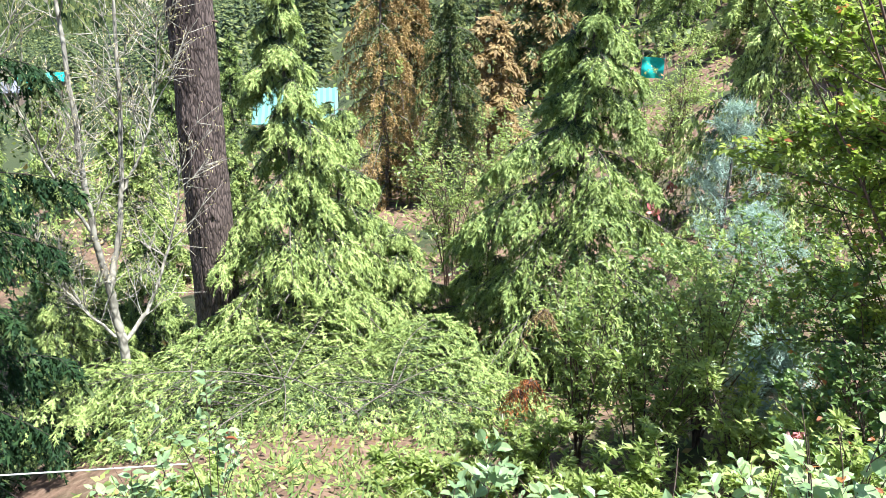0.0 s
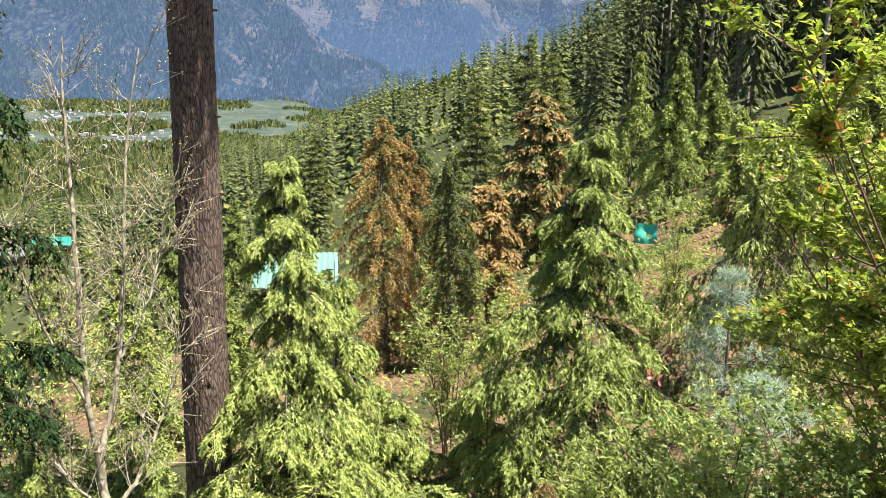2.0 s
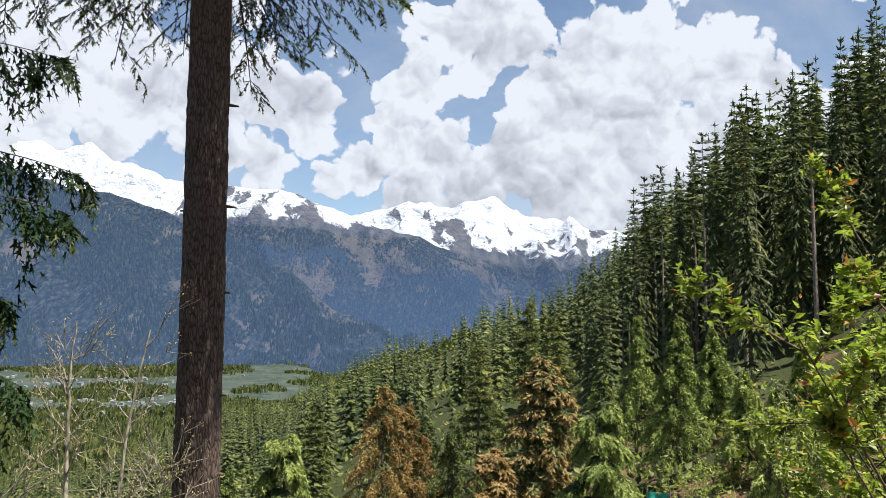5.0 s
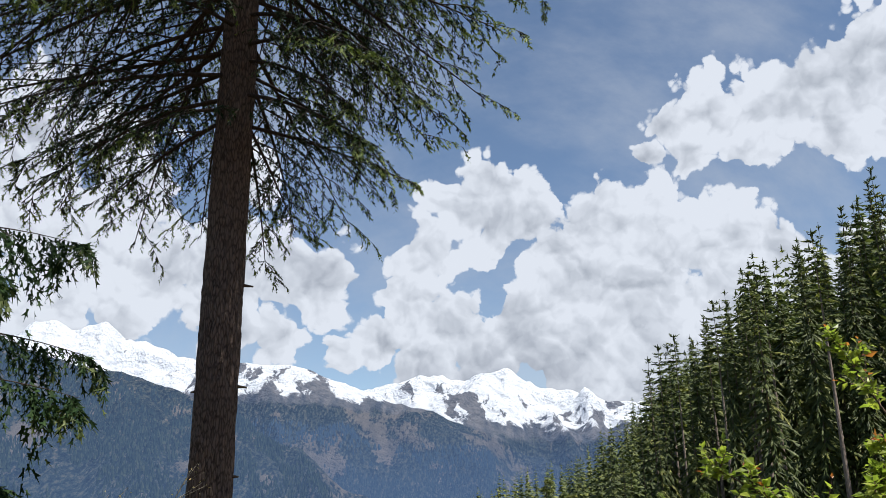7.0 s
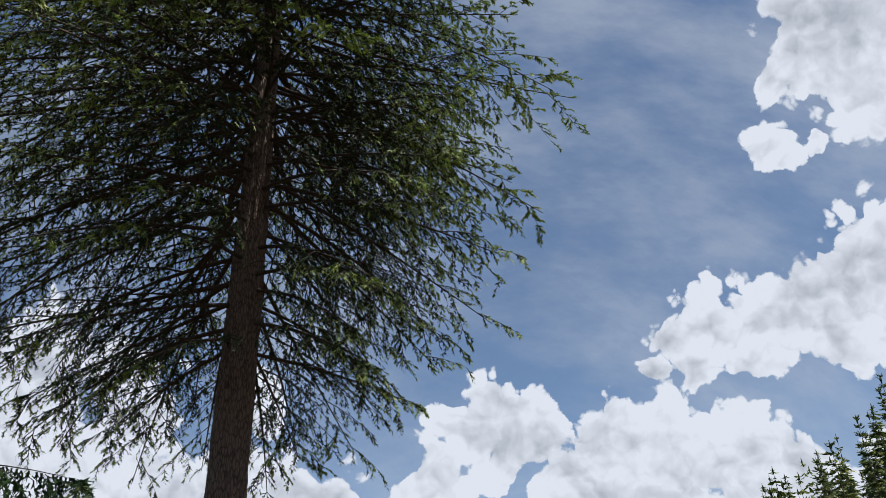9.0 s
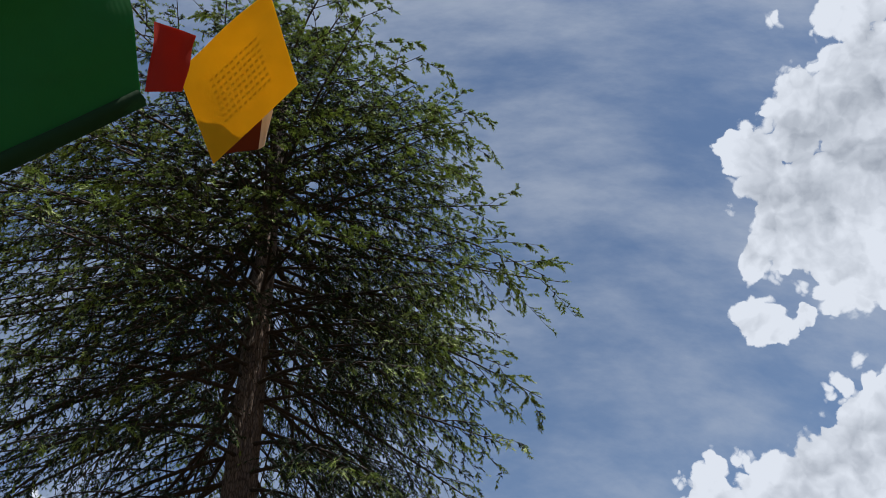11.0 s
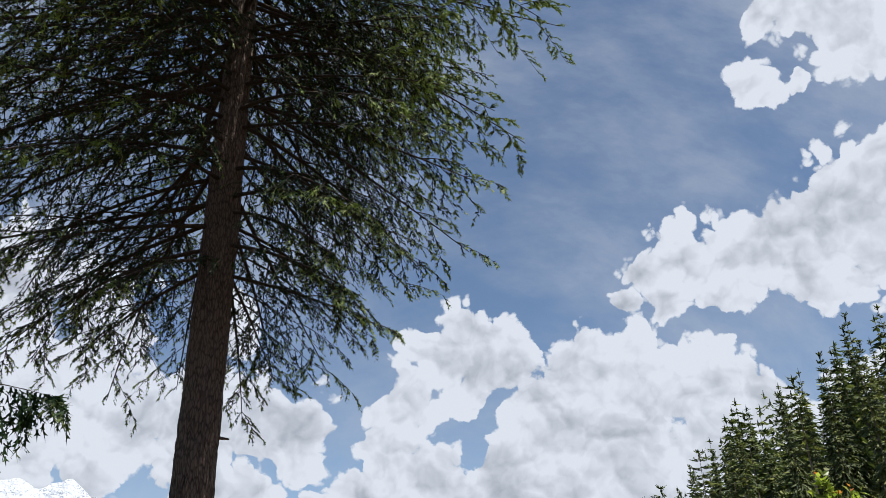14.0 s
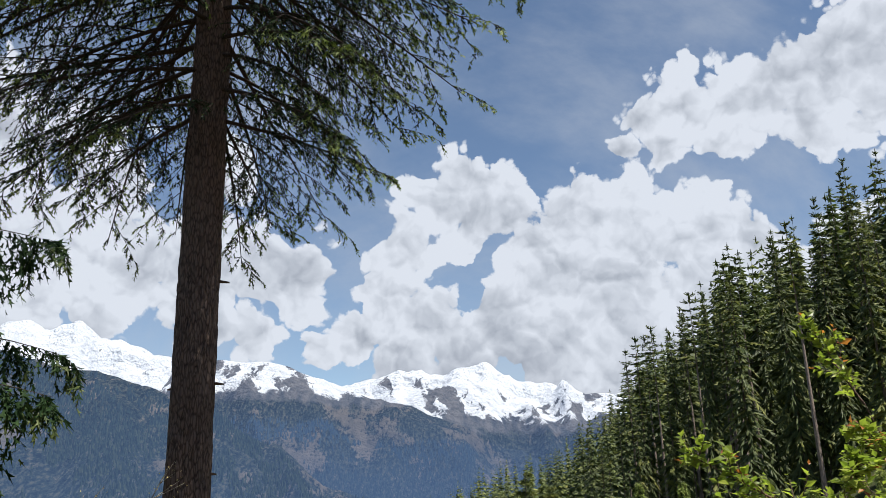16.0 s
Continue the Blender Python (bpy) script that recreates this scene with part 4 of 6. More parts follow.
# left-hand cedar: bark and needles coloured dark to stand for shade
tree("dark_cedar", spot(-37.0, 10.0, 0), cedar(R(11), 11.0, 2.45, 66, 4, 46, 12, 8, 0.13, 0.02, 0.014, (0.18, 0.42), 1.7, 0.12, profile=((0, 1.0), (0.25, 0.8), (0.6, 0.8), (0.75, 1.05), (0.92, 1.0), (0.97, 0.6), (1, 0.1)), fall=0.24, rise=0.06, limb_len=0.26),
     [SHADED_BARK, SHADED_NEEDLES, OLD_SHADED_NEEDLES], "dark cedar with hanging needle fringes, shade put into its colours")
tree("young_cedar", spot(21.5, 21.0, 80), cedar(R(12), 7.2, 3.3, 46, 6, 20, 10, 6, 0.18, twig=(0.3, 0.8), hang=1.8, tips=0.6), YM, YOUNG + ", with long sagging limbs", group="young cedars")

# ---------------------------------------------------------------- broadleaf shrubs and trees


def broadleaf(rng, h, spread, stems=6, shoots=10, per=12, size=0.07, wide=0.55, lean=(0, 0), stem_r=0.02, rise=0.5, red=0.0, bare=0.2, shoot_len=0.35, form=BLADE, forks=2, spur=0.55, spurs=0):
    """Stems from the ground, side branches, leafy shoots. Returns (stems, twigs, foliage); foliage slot 1 is red young growth."""
    main, wood, fol = [], Soup(), Soup()
    t = np.linspace(0, 1, 8)
    a = rng.random(stems) * 6.283
    out = np.stack([np.cos(a), np.sin(a)], -1) * (spread * rng.uniform(0.3, 1.0, stems))[:, None] + np.array(lean)
    hh = h * rng.uniform(0.7, 1.05, stems)
    P = np.zeros((stems, 8, 3))
    P[..., :2] = out[:, None] * (t ** 1.4)[None, :, None] + 0.04 * spread * np.sin(t * 7 + a[:, None])[..., None]
    P[..., 2] = hh[:, None] * (t ** 0.85)[None] - 0.1
    for q, g in zip(P, rng.uniform(0.6, 1.1, stems)):
        one = Soup()
        tubes(one, q[None], (stem_r * g * (1 - 0.8 * t))[None], 5)
        main.append(one)
    lines = P
    for lev in range(forks):
        c = len(lines)
        k = np.repeat(np.arange(c), shoots)
        w = rng.uniform(bare, 1.0, len(k))
        i = np.clip((w * 7).astype(int), 0, 6)
        f = (w * 7 - i)[:, None]
        p0 = lines[k, i] * (1 - f) + lines[k, i + 1] * f
        tan = unit(lines[k, i + 1] - lines[k, i])
        dr = unit(tan * 0.7 + unit(rng.normal(0, 1, (len(k), 3))) * 0.9 + np.array([0, 0, rise * 0.6]))
        L = shoot_len * h * (spur ** lev) * rng.uniform(0.5, 1.2, len(k)) * (1.1 - 0.6 * w)
        t = np.linspace(0, 1, 8)
        curl = unit(rng.normal(0, 1, (len(k), 3)) + np.array([0, 0, 0.3]))
        lines = p0[:, None] + dr[:, None] * (L[:, None] * t)[..., None] + curl[:, None] * (0.22 * L[:, None] * t ** 2)[..., None]
        tubes(wood, lines[:, ::2] if lev else lines, stem_r * (0.42 ** (lev + 1)) * (1 - 0.7 * (t[::2] if lev else t))[None], 3)
        bare = 0.15
        shoots = spurs or max(4, shoots // 2)
    c = len(lines)
    k = np.repeat(np.arange(c), per)
    w = np.clip(np.tile((np.arange(per) + 0.6) / per, c) + rng.normal(0, 0.03, len(k)), 0.05, 1)
    i = np.clip((w * 7).astype(int), 0, 6)
    f = (w * 7 - i)[:, None]
    p0 = lines[k, i] * (1 - f) + lines[k, i + 1] * f
    tan = unit(lines[k, i + 1] - lines[k, i])
    side = unit(np.cross(tan, np.array([0.2, 0.1, 1.0]))) * np.where(np.arange(len(k)) % 2, 1, -1)[:, None]
    al = unit(tan * 0.6 + side * 0.8 + rng.normal(0, 0.35, (len(k), 3)) + np.array([0, 0, -0.1]))
    nm = unit(np.array([0, 0, 1.0]) + rng.normal(0, 0.5, (len(k), 3)))
    ln = size * rng.uniform(0.55, 1.25, len(k)) * np.where(w > 0.9, 0.7, 1)
    redm = (w > 0.82) & (rng.random(c) < red)[k]
    for slot, mask in ((0, ~redm), (1, redm)):
        leaves(fol, form, p0[mask], al[mask], nm[mask], ln[mask], ln[mask] * wide, slot)
    return main, wood, fol


def shrub(name, m, soups, mats, label, category="shrub", group=""):
    ob = thing(name, m, label, category, group)
    for s in soups[0]:
        part("stem", s.mesh("stem", [mats[0]], True), ob)
    tagged(part("twigwork", soups[1].mesh("twigwork", [mats[0]], True), ob), kind="stuff")
    part("foliage", soups[2].mesh("foliage", mats[1:]), ob)
    return ob


YL = [TWIG_BARK, YELLOW_LEAVES, RED_LEAVES]
SL = [TWIG_BARK, SHRUB_LEAVES, BROWN_LEAVES]
BL = [TWIG_BARK, BUSH_LEAVES, RED_LEAVES]
shrub("yellow_green_tree", spot(37, 6.2), broadleaf(R(31), 5.7, 0.8, 6, 8, 12, 0.062, 0.58, (-1.6, 0.0), 0.020, 0.6, 0.18, 0.35, 0.17, spur=0.25, spurs=19), YL,
      "sunlit yellow-green broadleaf tree with reddish young leaves", "tree")
shrub("yellow_green_tree", spot(35.5, 7.4), broadleaf(R(32), 4.7, 1.1, 10, 11, 11, 0.062, 0.58, (-1.1, 0.0), 0.020, 0.1, 0.05, 0.3, 0.26, spur=0.25, spurs=20), YL,
      "bright green broadleaf tree leaning out over the cedars", "tree")
shrub("yellow_green_tree", spot(36, 9.5), broadleaf(R(38), 3.6, 1.2, 8, 11, 11, 0.062, 0.58, (-0.2, 0.0), 0.020, 0.2, 0.03, 0.2, 0.26, spur=0.28, spurs=16), YL,
      "bright green broadleaf tree among the bushes", "tree")
NARROW = "leafy green shrub with upright shoots and narrow leaves"
for az, d, hh, sd in ((11.5, 7.4, 2.5, 33), (16.5, 6.8, 2.1, 34), (20.5, 7.6, 2.3, 39), (7.0, 6.6, 1.1, 40), (24.0, 6.3, 1.5, 55), (3.0, 6.0, 0.8, 62), (-2.0, 5.6, 0.6, 63), (-22.0, 6.0, 0.7, 64), (10.5, 5.2, 0.8, 65), (15.0, 4.9, 0.8, 66), (19.5, 5.0, 0.9, 67), (28.0, 4.9, 1.0, 68), (32.5, 4.6, 1.0, 69)):
    shrub("leafy_shrub", spot(az, d), broadleaf(R(sd), hh, min(0.75, 0.3 + 0.3 * hh), 10, 7, 10, 0.082, 0.38, (0, 0), 0.014, 1.0, 0.0, 0.12, 0.24), SL, NARROW, "shrub", "leafy shrubs")
ROUND = "dense dark green bush with small round leaves"
for az, d, hh, sp, sd in ((20, 10.5, 2.3, 1.2, 35), (26, 9.0, 2.5, 1.3, 36), (31, 7.2, 2.0, 1.1, 56), (34, 5.5, 1.5, 0.9, 57), (16, 11.5, 2.0, 1.0, 58)):
    shrub("round_leaf_bush", spot(az, d), broadleaf(R(sd), hh, sp, 11, 8, 12, 0.065, 0.7, (0, 0), 0.014, 0.3, 0.04, 0.1, 0.28), BL, ROUND, "bush", "round-leaved bushes")
for az, d, hh, sd in ((0.5, 17.5, 4.6, 37), (3.5, 20.0, 4.0, 59), (14.5, 24.0, 3.6, 60), (16.0, 30.0, 4.0, 61)):
    shrub("pale_shrub", spot(az, d), broadleaf(R(sd), hh, 1.4, 9, 8, 12, 0.11, 0.45, (0, 0), 0.025, 0.5, 0.0, 0.15, 0.28), SL, "light green leafy shrub between the cedars", "shrub", "shrubs between the cedars")
for az, d, hh, sd in ((2.5, 2.25, 0.65, 41), (8.5, 2.3, 0.55, 42), (15, 2.25, 0.5, 48), (20, 2.2, 0.55, 43), (26, 2.15, 0.6, 44), (31, 2.0, 0.95, 45), (33.5, 2.2, 0.8, 49), (-19, 3.6, 1.15, 46), (-24, 3.2, 0.85, 47)):
    shrub("foreground_shoots", spot(az, d), broadleaf(R(sd), hh, 0.2, 6, 3, 8, 0.058, 0.62, (0, 0), 0.006, 0.8, 0.12, 0.35, 0.3, forks=1, form=LEAF), [TWIG_BARK, PALE_LEAVES, RED_LEAVES],
          "pale broad-leaved shoots at the edge of the slope", "shrub", "shoots at the edge")

# ---------------------------------------------------------------- trees of note on the slope beyond


def tall_enough(az, d, el):
    """Height of a tree at that place whose top stands at that elevation."""
    return d * math.tan(radians(el)) - at(az, d)[2]


FM = [GREY_BARK, FOREST_NEEDLES, FOREST_TIPS]
for az, d, el, r, sd in ((-4.2, 32, -3.4, 2.3, 71), (-2.6, 34, -4.6, 1.8, 72)):
    h = tall_enough(az, d, el)
    tree("rust_brown_conifer", spot(az, d), conifer(R(sd), h, r, 0.05, 66, 22, 26, 0.12, 0.36, 0.2, 0.6, 1.8, 0.22, tips=0.95, trunk=0.012, brush=True,
         profile=[(0, 1), (0.4, 0.95), (0.8, 0.55), (1, 0.08)]), [GREY_BARK, OLD_SHADED_NEEDLES, RUST_NEEDLES], "conifer with rust-brown withered needles and hanging twigs", group="withered conifers")
h = tall_enough(6.4, 52, -1.7)
tree("brown_conifer", spot(6.4, 52), conifer(R(73), h, 2.5, 0.05, 60, 18, 12, 0.36, 0.4, 0.3, 0.4, 0.6, 0.3, tips=0.7, trunk=0.012,
     profile=[(0, 1), (0.5, 1.0), (0.85, 0.55), (1, 0.08)]), [GREY_BARK, OLD_SHADED_NEEDLES, BROWN_LEAVES], "rounded conifer turning brown all over", group="withered conifers")
h = tall_enough(3.1, 34, -7.8)
tree("brown_conifer", spot(3.1, 34), conifer(R(74), h, 1.5, 0.05, 46, 16, 12, 0.26, 0.4, 0.3, 0.4, 0.6, 0.34, tips=0.9, trunk=0.012,
     profile=[(0, 1), (0.5, 1.0), (0.85, 0.6), (1, 0.1)]), [GREY_BARK, RUST_NEEDLES, BROWN_LEAVES], "small conifer with tan-brown foliage", group="withered conifers")
for az, d, el, r, sd in ((0.5, 30, -6.0, 1.7, 75), (-1.5, 38, -5.5, 1.8, 76)):
    tree("weeping_conifer", spot(az, d), conifer(R(sd), tall_enough(az, d, el), r, 0.05, 60, 22, 24, 0.12, 0.34, 0.2, 0.7, 1.9, 0.2, tips=0.5, trunk=0.012, brush=True,
         profile=[(0, 1), (0.5, 0.9), (0.85, 0.5), (1, 0.08)]), [GREY_BARK, OLD_SHADED_NEEDLES, FOREST_TIPS], "dark green conifer with hanging twigs", group="weeping conifers")
for az, d, el, r, sd, wh in ((2.1, 78, -1.0, 3.6, 77, 0.8), (5.4, 82, 1.6, 3.6, 78, 0.8), (7.2, 88, 0.6, 3.4, 79, 0.8), (-8.8, 95, -5.0, 3.2, 83, 0.6)):
    tree("layered_pine", spot(az, d), conifer(R(sd), tall_enough(az, d, el), r, 0.15, 46, 12, 20, 0.42, 0.22, 0.15, 0.2, 0.15, 0.34, tips=0.75, trunk=0.012, whorl=wh, brush=True, bough_pts=5), FM, "tall pine with level tiers of light green boughs", group="layered pines")
for az, d, el, r, sd in ((12.7, 58, 0.9, 3.0, 80), (15.3, 48, 1.0, 3.0, 81), (17.6, 52, 0.2, 2.8, 82), (10.4, 66, -2.5, 2.6, 84), (19.5, 44, -2.5, 2.6, 85), (8.6, 40, -9.5, 2.0, 86), (23, 40, 0.5, 2.8, 87), (27, 36, 1.5, 2.8, 88)):
    tree("young_cedar", spot(az, d), conifer(R(sd), tall_enough(az, d, el), r, 0.1, 50, 18, 18, 0.20, 0.38, 0.32, 0.7, 1.3, 0.22, tips=1.05, trunk=0.012, brush=True, bough_pts=5), YM, "slender green cedar with drooping boughs on the hillside", group="hillside cedars")
for az, d, el, r, sd in ((-22, 34, -12.5, 2.4, 91), (-18.5, 46, -9.5, 2.4, 92), (-26, 42, -11.0, 2.5, 93), (-30, 30, -13.0, 2.3, 94), (-15, 30, -16.0, 2.2, 95), (-20.5, 24, -20.0, 2.2, 96), (-27, 21, -21.0, 2.2, 97), (-23.5, 17, -26.0, 1.9, 98), (-14.5, 60, -9.0, 2.4, 99)):
    tree("young_cedar", spot(az, d), conifer(R(sd), tall_enough(az, d, el), r, 0.06, 46, 18, 18, 0.14 if d < 32 else 0.19, 0.38, 0.35, 0.6, 1.0, 0.28, tips=0.85, trunk=0.012, brush=True, bough_pts=5), YM, "yellow-green cedar on the lower slope", group="lower slope cedars")

# silvery long-needled pine saplings
def pine_sapling(rng, h, r):
    stem, wood, fol = Soup(), Soup(), Soup()
    tubes(stem, np.array([[[0, 0, -0.2], [0.02, 0, h * 0.5], [0, 0.02, h]]]), np.array([[0.05, 0.035, 0.015]]), 6)
    whorls = np.repeat(np.linspace(0.25, 0.97, 7), 6)
    a = rng.random(len(whorls)) * 6.283
    L = r * (1.15 - whorls) * rng.uniform(0.7, 1.1, len(whorls))
    t = np.linspace(0, 1, 5)
    out = np.stack([np.cos(a), np.sin(a), 0 * a], -1)
    P = out[:, None] * (L[:, None] * t)[..., None]
    P[..., 2] += (whorls * h)[:, None] + L[:, None] * (0.1 * t + 0.5 * t ** 2)
    tubes(wood, P, 0.016 * (1 - 0.7 * t)[None], 4)
    ends = np.concatenate([P[:, 2], P[:, 3], P[:, 4], np.stack([0 * t, 0 * t, h * (0.8 + 0.2 * t)], -1)])
    per = 46
    k = np.repeat(np.arange(len(ends)), per)
    dr = unit(rng.normal(0, 1, (len(k), 3)) + np.array([0, 0, 0.25]))
    leaves(fol, NEEDLE, ends[k] + rng.normal(0, 0.04, (len(k), 3)), dr, unit(rng.normal(0, 1, (len(k), 3))), rng.uniform(0.16, 0.3, len(k)), 0.008)
    return stem, wood, fol


for az, d, h, r, sd in ((19.8, 16.5, 3.6, 1.2, 101), (22.0, 14.5, 2.0, 1.2, 102), (24.5, 8.0, 1.1, 0.6, 103)):
    tree("pine_sapling", spot(az, d), pine_sapling(R(sd), h, r), [GREY_BARK, BLUE_NEEDLES], "silvery blue-green pine sapling with long soft needles", group="pine saplings")

# ---------------------------------------------------------------- the forest
scatter = R(2024)


def spire(rng, r=3.4, crown0=0.1, tiers=15, pads=8, fingers=1, droop=0.3, wide=0.62, ragged=0.3, trunk=0.010, tips=0.2, h=20.0, taper=0.85):
    """A pointed conifer in tiers of flat drooping pads. Returns (stem, nothing, crown) like conifer()."""
    stem, crown = Soup(), Soup()
    zz = np.linspace(-0.6, h * 0.97, 5)
    tubes(stem, np.stack([0 * zz, 0 * zz, zz], -1)[None], (trunk * h * (1.04 - zz / h))[None], 6)
    n = tiers * pads * fingers
    tier = np.repeat(np.arange(tiers), pads * fingers)
    bough = np.repeat(np.arange(tiers * pads), fingers)
    rel = (tier + 0.4 * rng.random(tiers * pads)[bough]) / tiers
    low = np.clip(rel * 6 + 0.55, 0, 1)
    size = r * ((1 - rel) ** taper + 0.05) * low * rng.uniform(1 - ragged, 1.1, tiers * pads)[bough] * rng.uniform(0.85, 1.1, tiers)[tier]
    phi = bough * 2 * np.pi / pads + rng.random(tiers)[tier] * 6.28 + rng.normal(0, 0.2, tiers * pads)[bough]
    u0 = np.zeros(n)
    if fingers > 1:
        u0 = np.tile(np.linspace(0, 0.75, fingers), tiers * pads) * rng.uniform(0.8, 1.2, n)
    fall = droop * rng.uniform(0.6, 1.3, tiers * pads)[bough] - 1.0 * rel ** 4
    out = np.stack([np.cos(phi), np.sin(phi), 0 * phi], -1)
    pos = out * (size * u0)[:, None]
    pos[:, 2] += h * (crown0 + (1.0 - crown0) * rel ** 0.82) - size * fall * u0 * (0.5 + 0.5 * u0) + size * 0.12
    ang = phi + (rng.normal(0, 0.55, n) if fingers > 1 else 0)
    along_ = np.stack([np.cos(ang), np.sin(ang), -fall * (0.5 + u0) + rng.normal(0, 0.1, n)], -1)
    length = size * (1 - 0.7 * u0) * (0.46 if fingers > 1 else 1.0) + 0.15
    nm = unit(np.array([0, 0, 1.0]) + rng.normal(0, 0.22, (n, 3)))
    bright = rng.random(tiers * pads)[bough] < tips
    for slot, mask in ((0, ~bright), (1, bright)):
        leaves(crown, SPRAY, pos[mask], along_[mask], nm[mask], length[mask], (length * wide)[mask], slot)
    a = np.arange(3) * 2.1
    leaves(crown, SPRAY, np.tile([[0, 0, h * 0.95]], (3, 1)), np.stack([0.08 * np.cos(a), 0.08 * np.sin(a), 0 * a + 1], -1), np.stack([np.cos(a), np.sin(a), 0 * a], -1), np.full(3, h * 0.045), np.full(3, 0.2))
    return stem, Soup(), crown


SPECIES = [
    (dict(r=3.5, crown0=0.08, tiers=16, droop=0.38, tips=0.12), "dark green spruce in the hillside forest"),
    (dict(r=3.3, crown0=0.06, tiers=14, droop=0.6, tips=0.4), "green cedar in the hillside forest"),
    (dict(r=4.0, crown0=0.12, tiers=11, droop=0.12, tips=0.3, ragged=0.4), "cedar with level tiers in the hillside forest"),
    (dict(r=2.6, crown0=0.42, tiers=10, droop=0.3, tips=0.12, ragged=0.55, trunk=0.012, taper=0.7), "tall slender conifer with a bare grey trunk"),
    (dict(r=3.2, crown0=0.05, tiers=17, droop=0.75, tips=0.12, ragged=0.4, taper=0.75), "dark cedar with hanging boughs in the hillside forest"),
]
MID = []
for si, (kw, label) in enumerate(SPECIES):
    for v in range(3):
        MID.append((si, tree("forest_conifer", pose(0, 0, -500), spire(R(300 + si * 10 + v), pads=7, fingers=11, wide=0.30, **dict(kw, tiers=int(kw["tiers"] * 1.5))), FM, label, group="hillside forest")))
FAR = []
for si, (kw, label) in enumerate(SPECIES):
    for v in range(2):
        FAR.append((si, spire(R(400 + si * 10 + v), pads=7, wide=0.46, **dict(kw, droop=kw["droop"] + 0.6, tiers=int(kw["tiers"] * 1.2)))))
for si, (kw, label) in enumerate(SPECIES):
    for v in range(2):
        FAR.append((si + 10, spire(R(500 + si * 10 + v), pads=5, wide=0.7, **dict(kw, droop=kw["droop"] + 0.6, tiers=int(kw["tiers"] * 0.62)))))


def species(az, d, rng):
    if az > 9 and d < 300:
        return rng.choice([0, 1, 2, 3, 4], p=[0.26, 0.12, 0.1, 0.22, 0.30])
    return rng.choice([0, 1, 2, 4], p=[0.42, 0.23, 0.2, 0.15])


# how high the forest stands against the sky: azimuth, elevation
SKYLINE = ((-46, -20, -14, -11.3, -8.8, -4, 0.2, 3.2, 4.8, 8.2, 10.7, 12, 13.4, 15.3, 17.2, 18.7, 20.9, 22.6, 25.5, 27.7, 40), (-5.2, -5.2, -4.2, -2.9, -0.8, 0.8, 2.1, 2.5, 3.7, 4.3, 5.5, 7.6, 9.4, 10.8, 12.2, 14.8, 16.6, 17.0, 18.2, 20.0, 20.6))
PLACES = []
for k3 in range(6000):
    az = scatter.uniform(-46, 48) if k3 < 4500 else (scatter.uniform(9, 44) if k3 < 5150 else scatter.uniform(-46, -8))
    d = 62 + (950 - 62) * scatter.random() ** 0.75 if k3 < 4500 else scatter.uniform(70, 220 if k3 < 5150 else 420)
    x, y = d * math.sin(radians(az)), d * math.cos(radians(az))
    meadow = float(vnoise(np.array([x / 38.0, y / 38.0, 3.3])))
    if -14 < az < 9 and 70 < d < 330 and meadow > 0.74:
        continue
    if d > 700 and az > -8:
        continue
    if d < 75 and az < 9 and scatter.random() < 0.6:
        continue
    if -31 < az < -22 and 90 < d < 175:
        continue
    if -12 < az < -6 and d < 75:
        continue
    PLACES.append((d, az))
PLACES.sort()
far_soup, farthest = {}, 0
used = set()
placed = 0
for d, az in PLACES:
    si = int(species(az, d, scatter))
    h = scatter.uniform(11, 16) if az < -10 else scatter.uniform(13, 20)
    if az > 9:
        h = scatter.uniform(17, 28)
    if si == 3:
        h = scatter.uniform(23, 34)
    if d < 110 and az < 12:
        h *= 0.65
    if az < 9:
        h *= 0.85
    room = tall_enough(az, d, float(np.interp(az, SKYLINE[0], SKYLINE[1])) - (3.2 if az > 9 else 0.8) * scatter.random())
    if room < 6:
        continue
    h = min(h, room)
    slender = scatter.uniform(0.65, 0.9) if az > 9 else scatter.uniform(0.8, 1.1)
    m = spot(az, d, scatter.uniform(0, 360), h / 20.0, -0.3) @ Matrix.Diagonal((slender, slender, 1, 1))
    if placed < 130:
        pick = [o for s, o in MID if s == si][int(scatter.integers(3))]
        if pick.name in used:
            copy_thing(pick, m)
        else:
            used.add(pick.name)
            pick.matrix_world = m
        placed += 1
    else:
        far_soup.setdefault((si + (10 if d > 280 else 0), int(scatter.integers(2))), []).append(np.array(m))
for (si, v), ms in far_soup.items():
    stem, wood, crown = [s for k2, s in FAR if k2 == si][v]
    M = np.array(ms)
    out = Soup()
    for src, slot0 in (((stem, 0), (crown, 1)) if si == 3 else ((crown, 1),)):
        vv = np.concatenate(src.v)
        w = np.einsum("nij,vj->nvi", M[:, :3, :3], vv) + M[:, None, :3, 3]
        base = (np.arange(len(M)) * len(vv))[:, None, None]
        start = out.n
        out.v.append(w.reshape(-1, 3).astype(np.float32))
        out.n += w.shape[0] * w.shape[1]
        for f, s in src.f:
            out.f.append(((f[None] + base).reshape(-1, f.shape[1]) + start, slot0 + (s if slot0 else 0)))
    tagged(new("distant_forest", out.mesh("distant_forest", FM)), "distant green conifer forest covering the hillside", "forest", kind="stuff")

# slender conifers standing clear on the hill, trunks bare far up
SLENDER = barky("slender_bark", (0.085, 0.068, 0.058), (0.26, 0.21, 0.18), 5.0, 1.0)
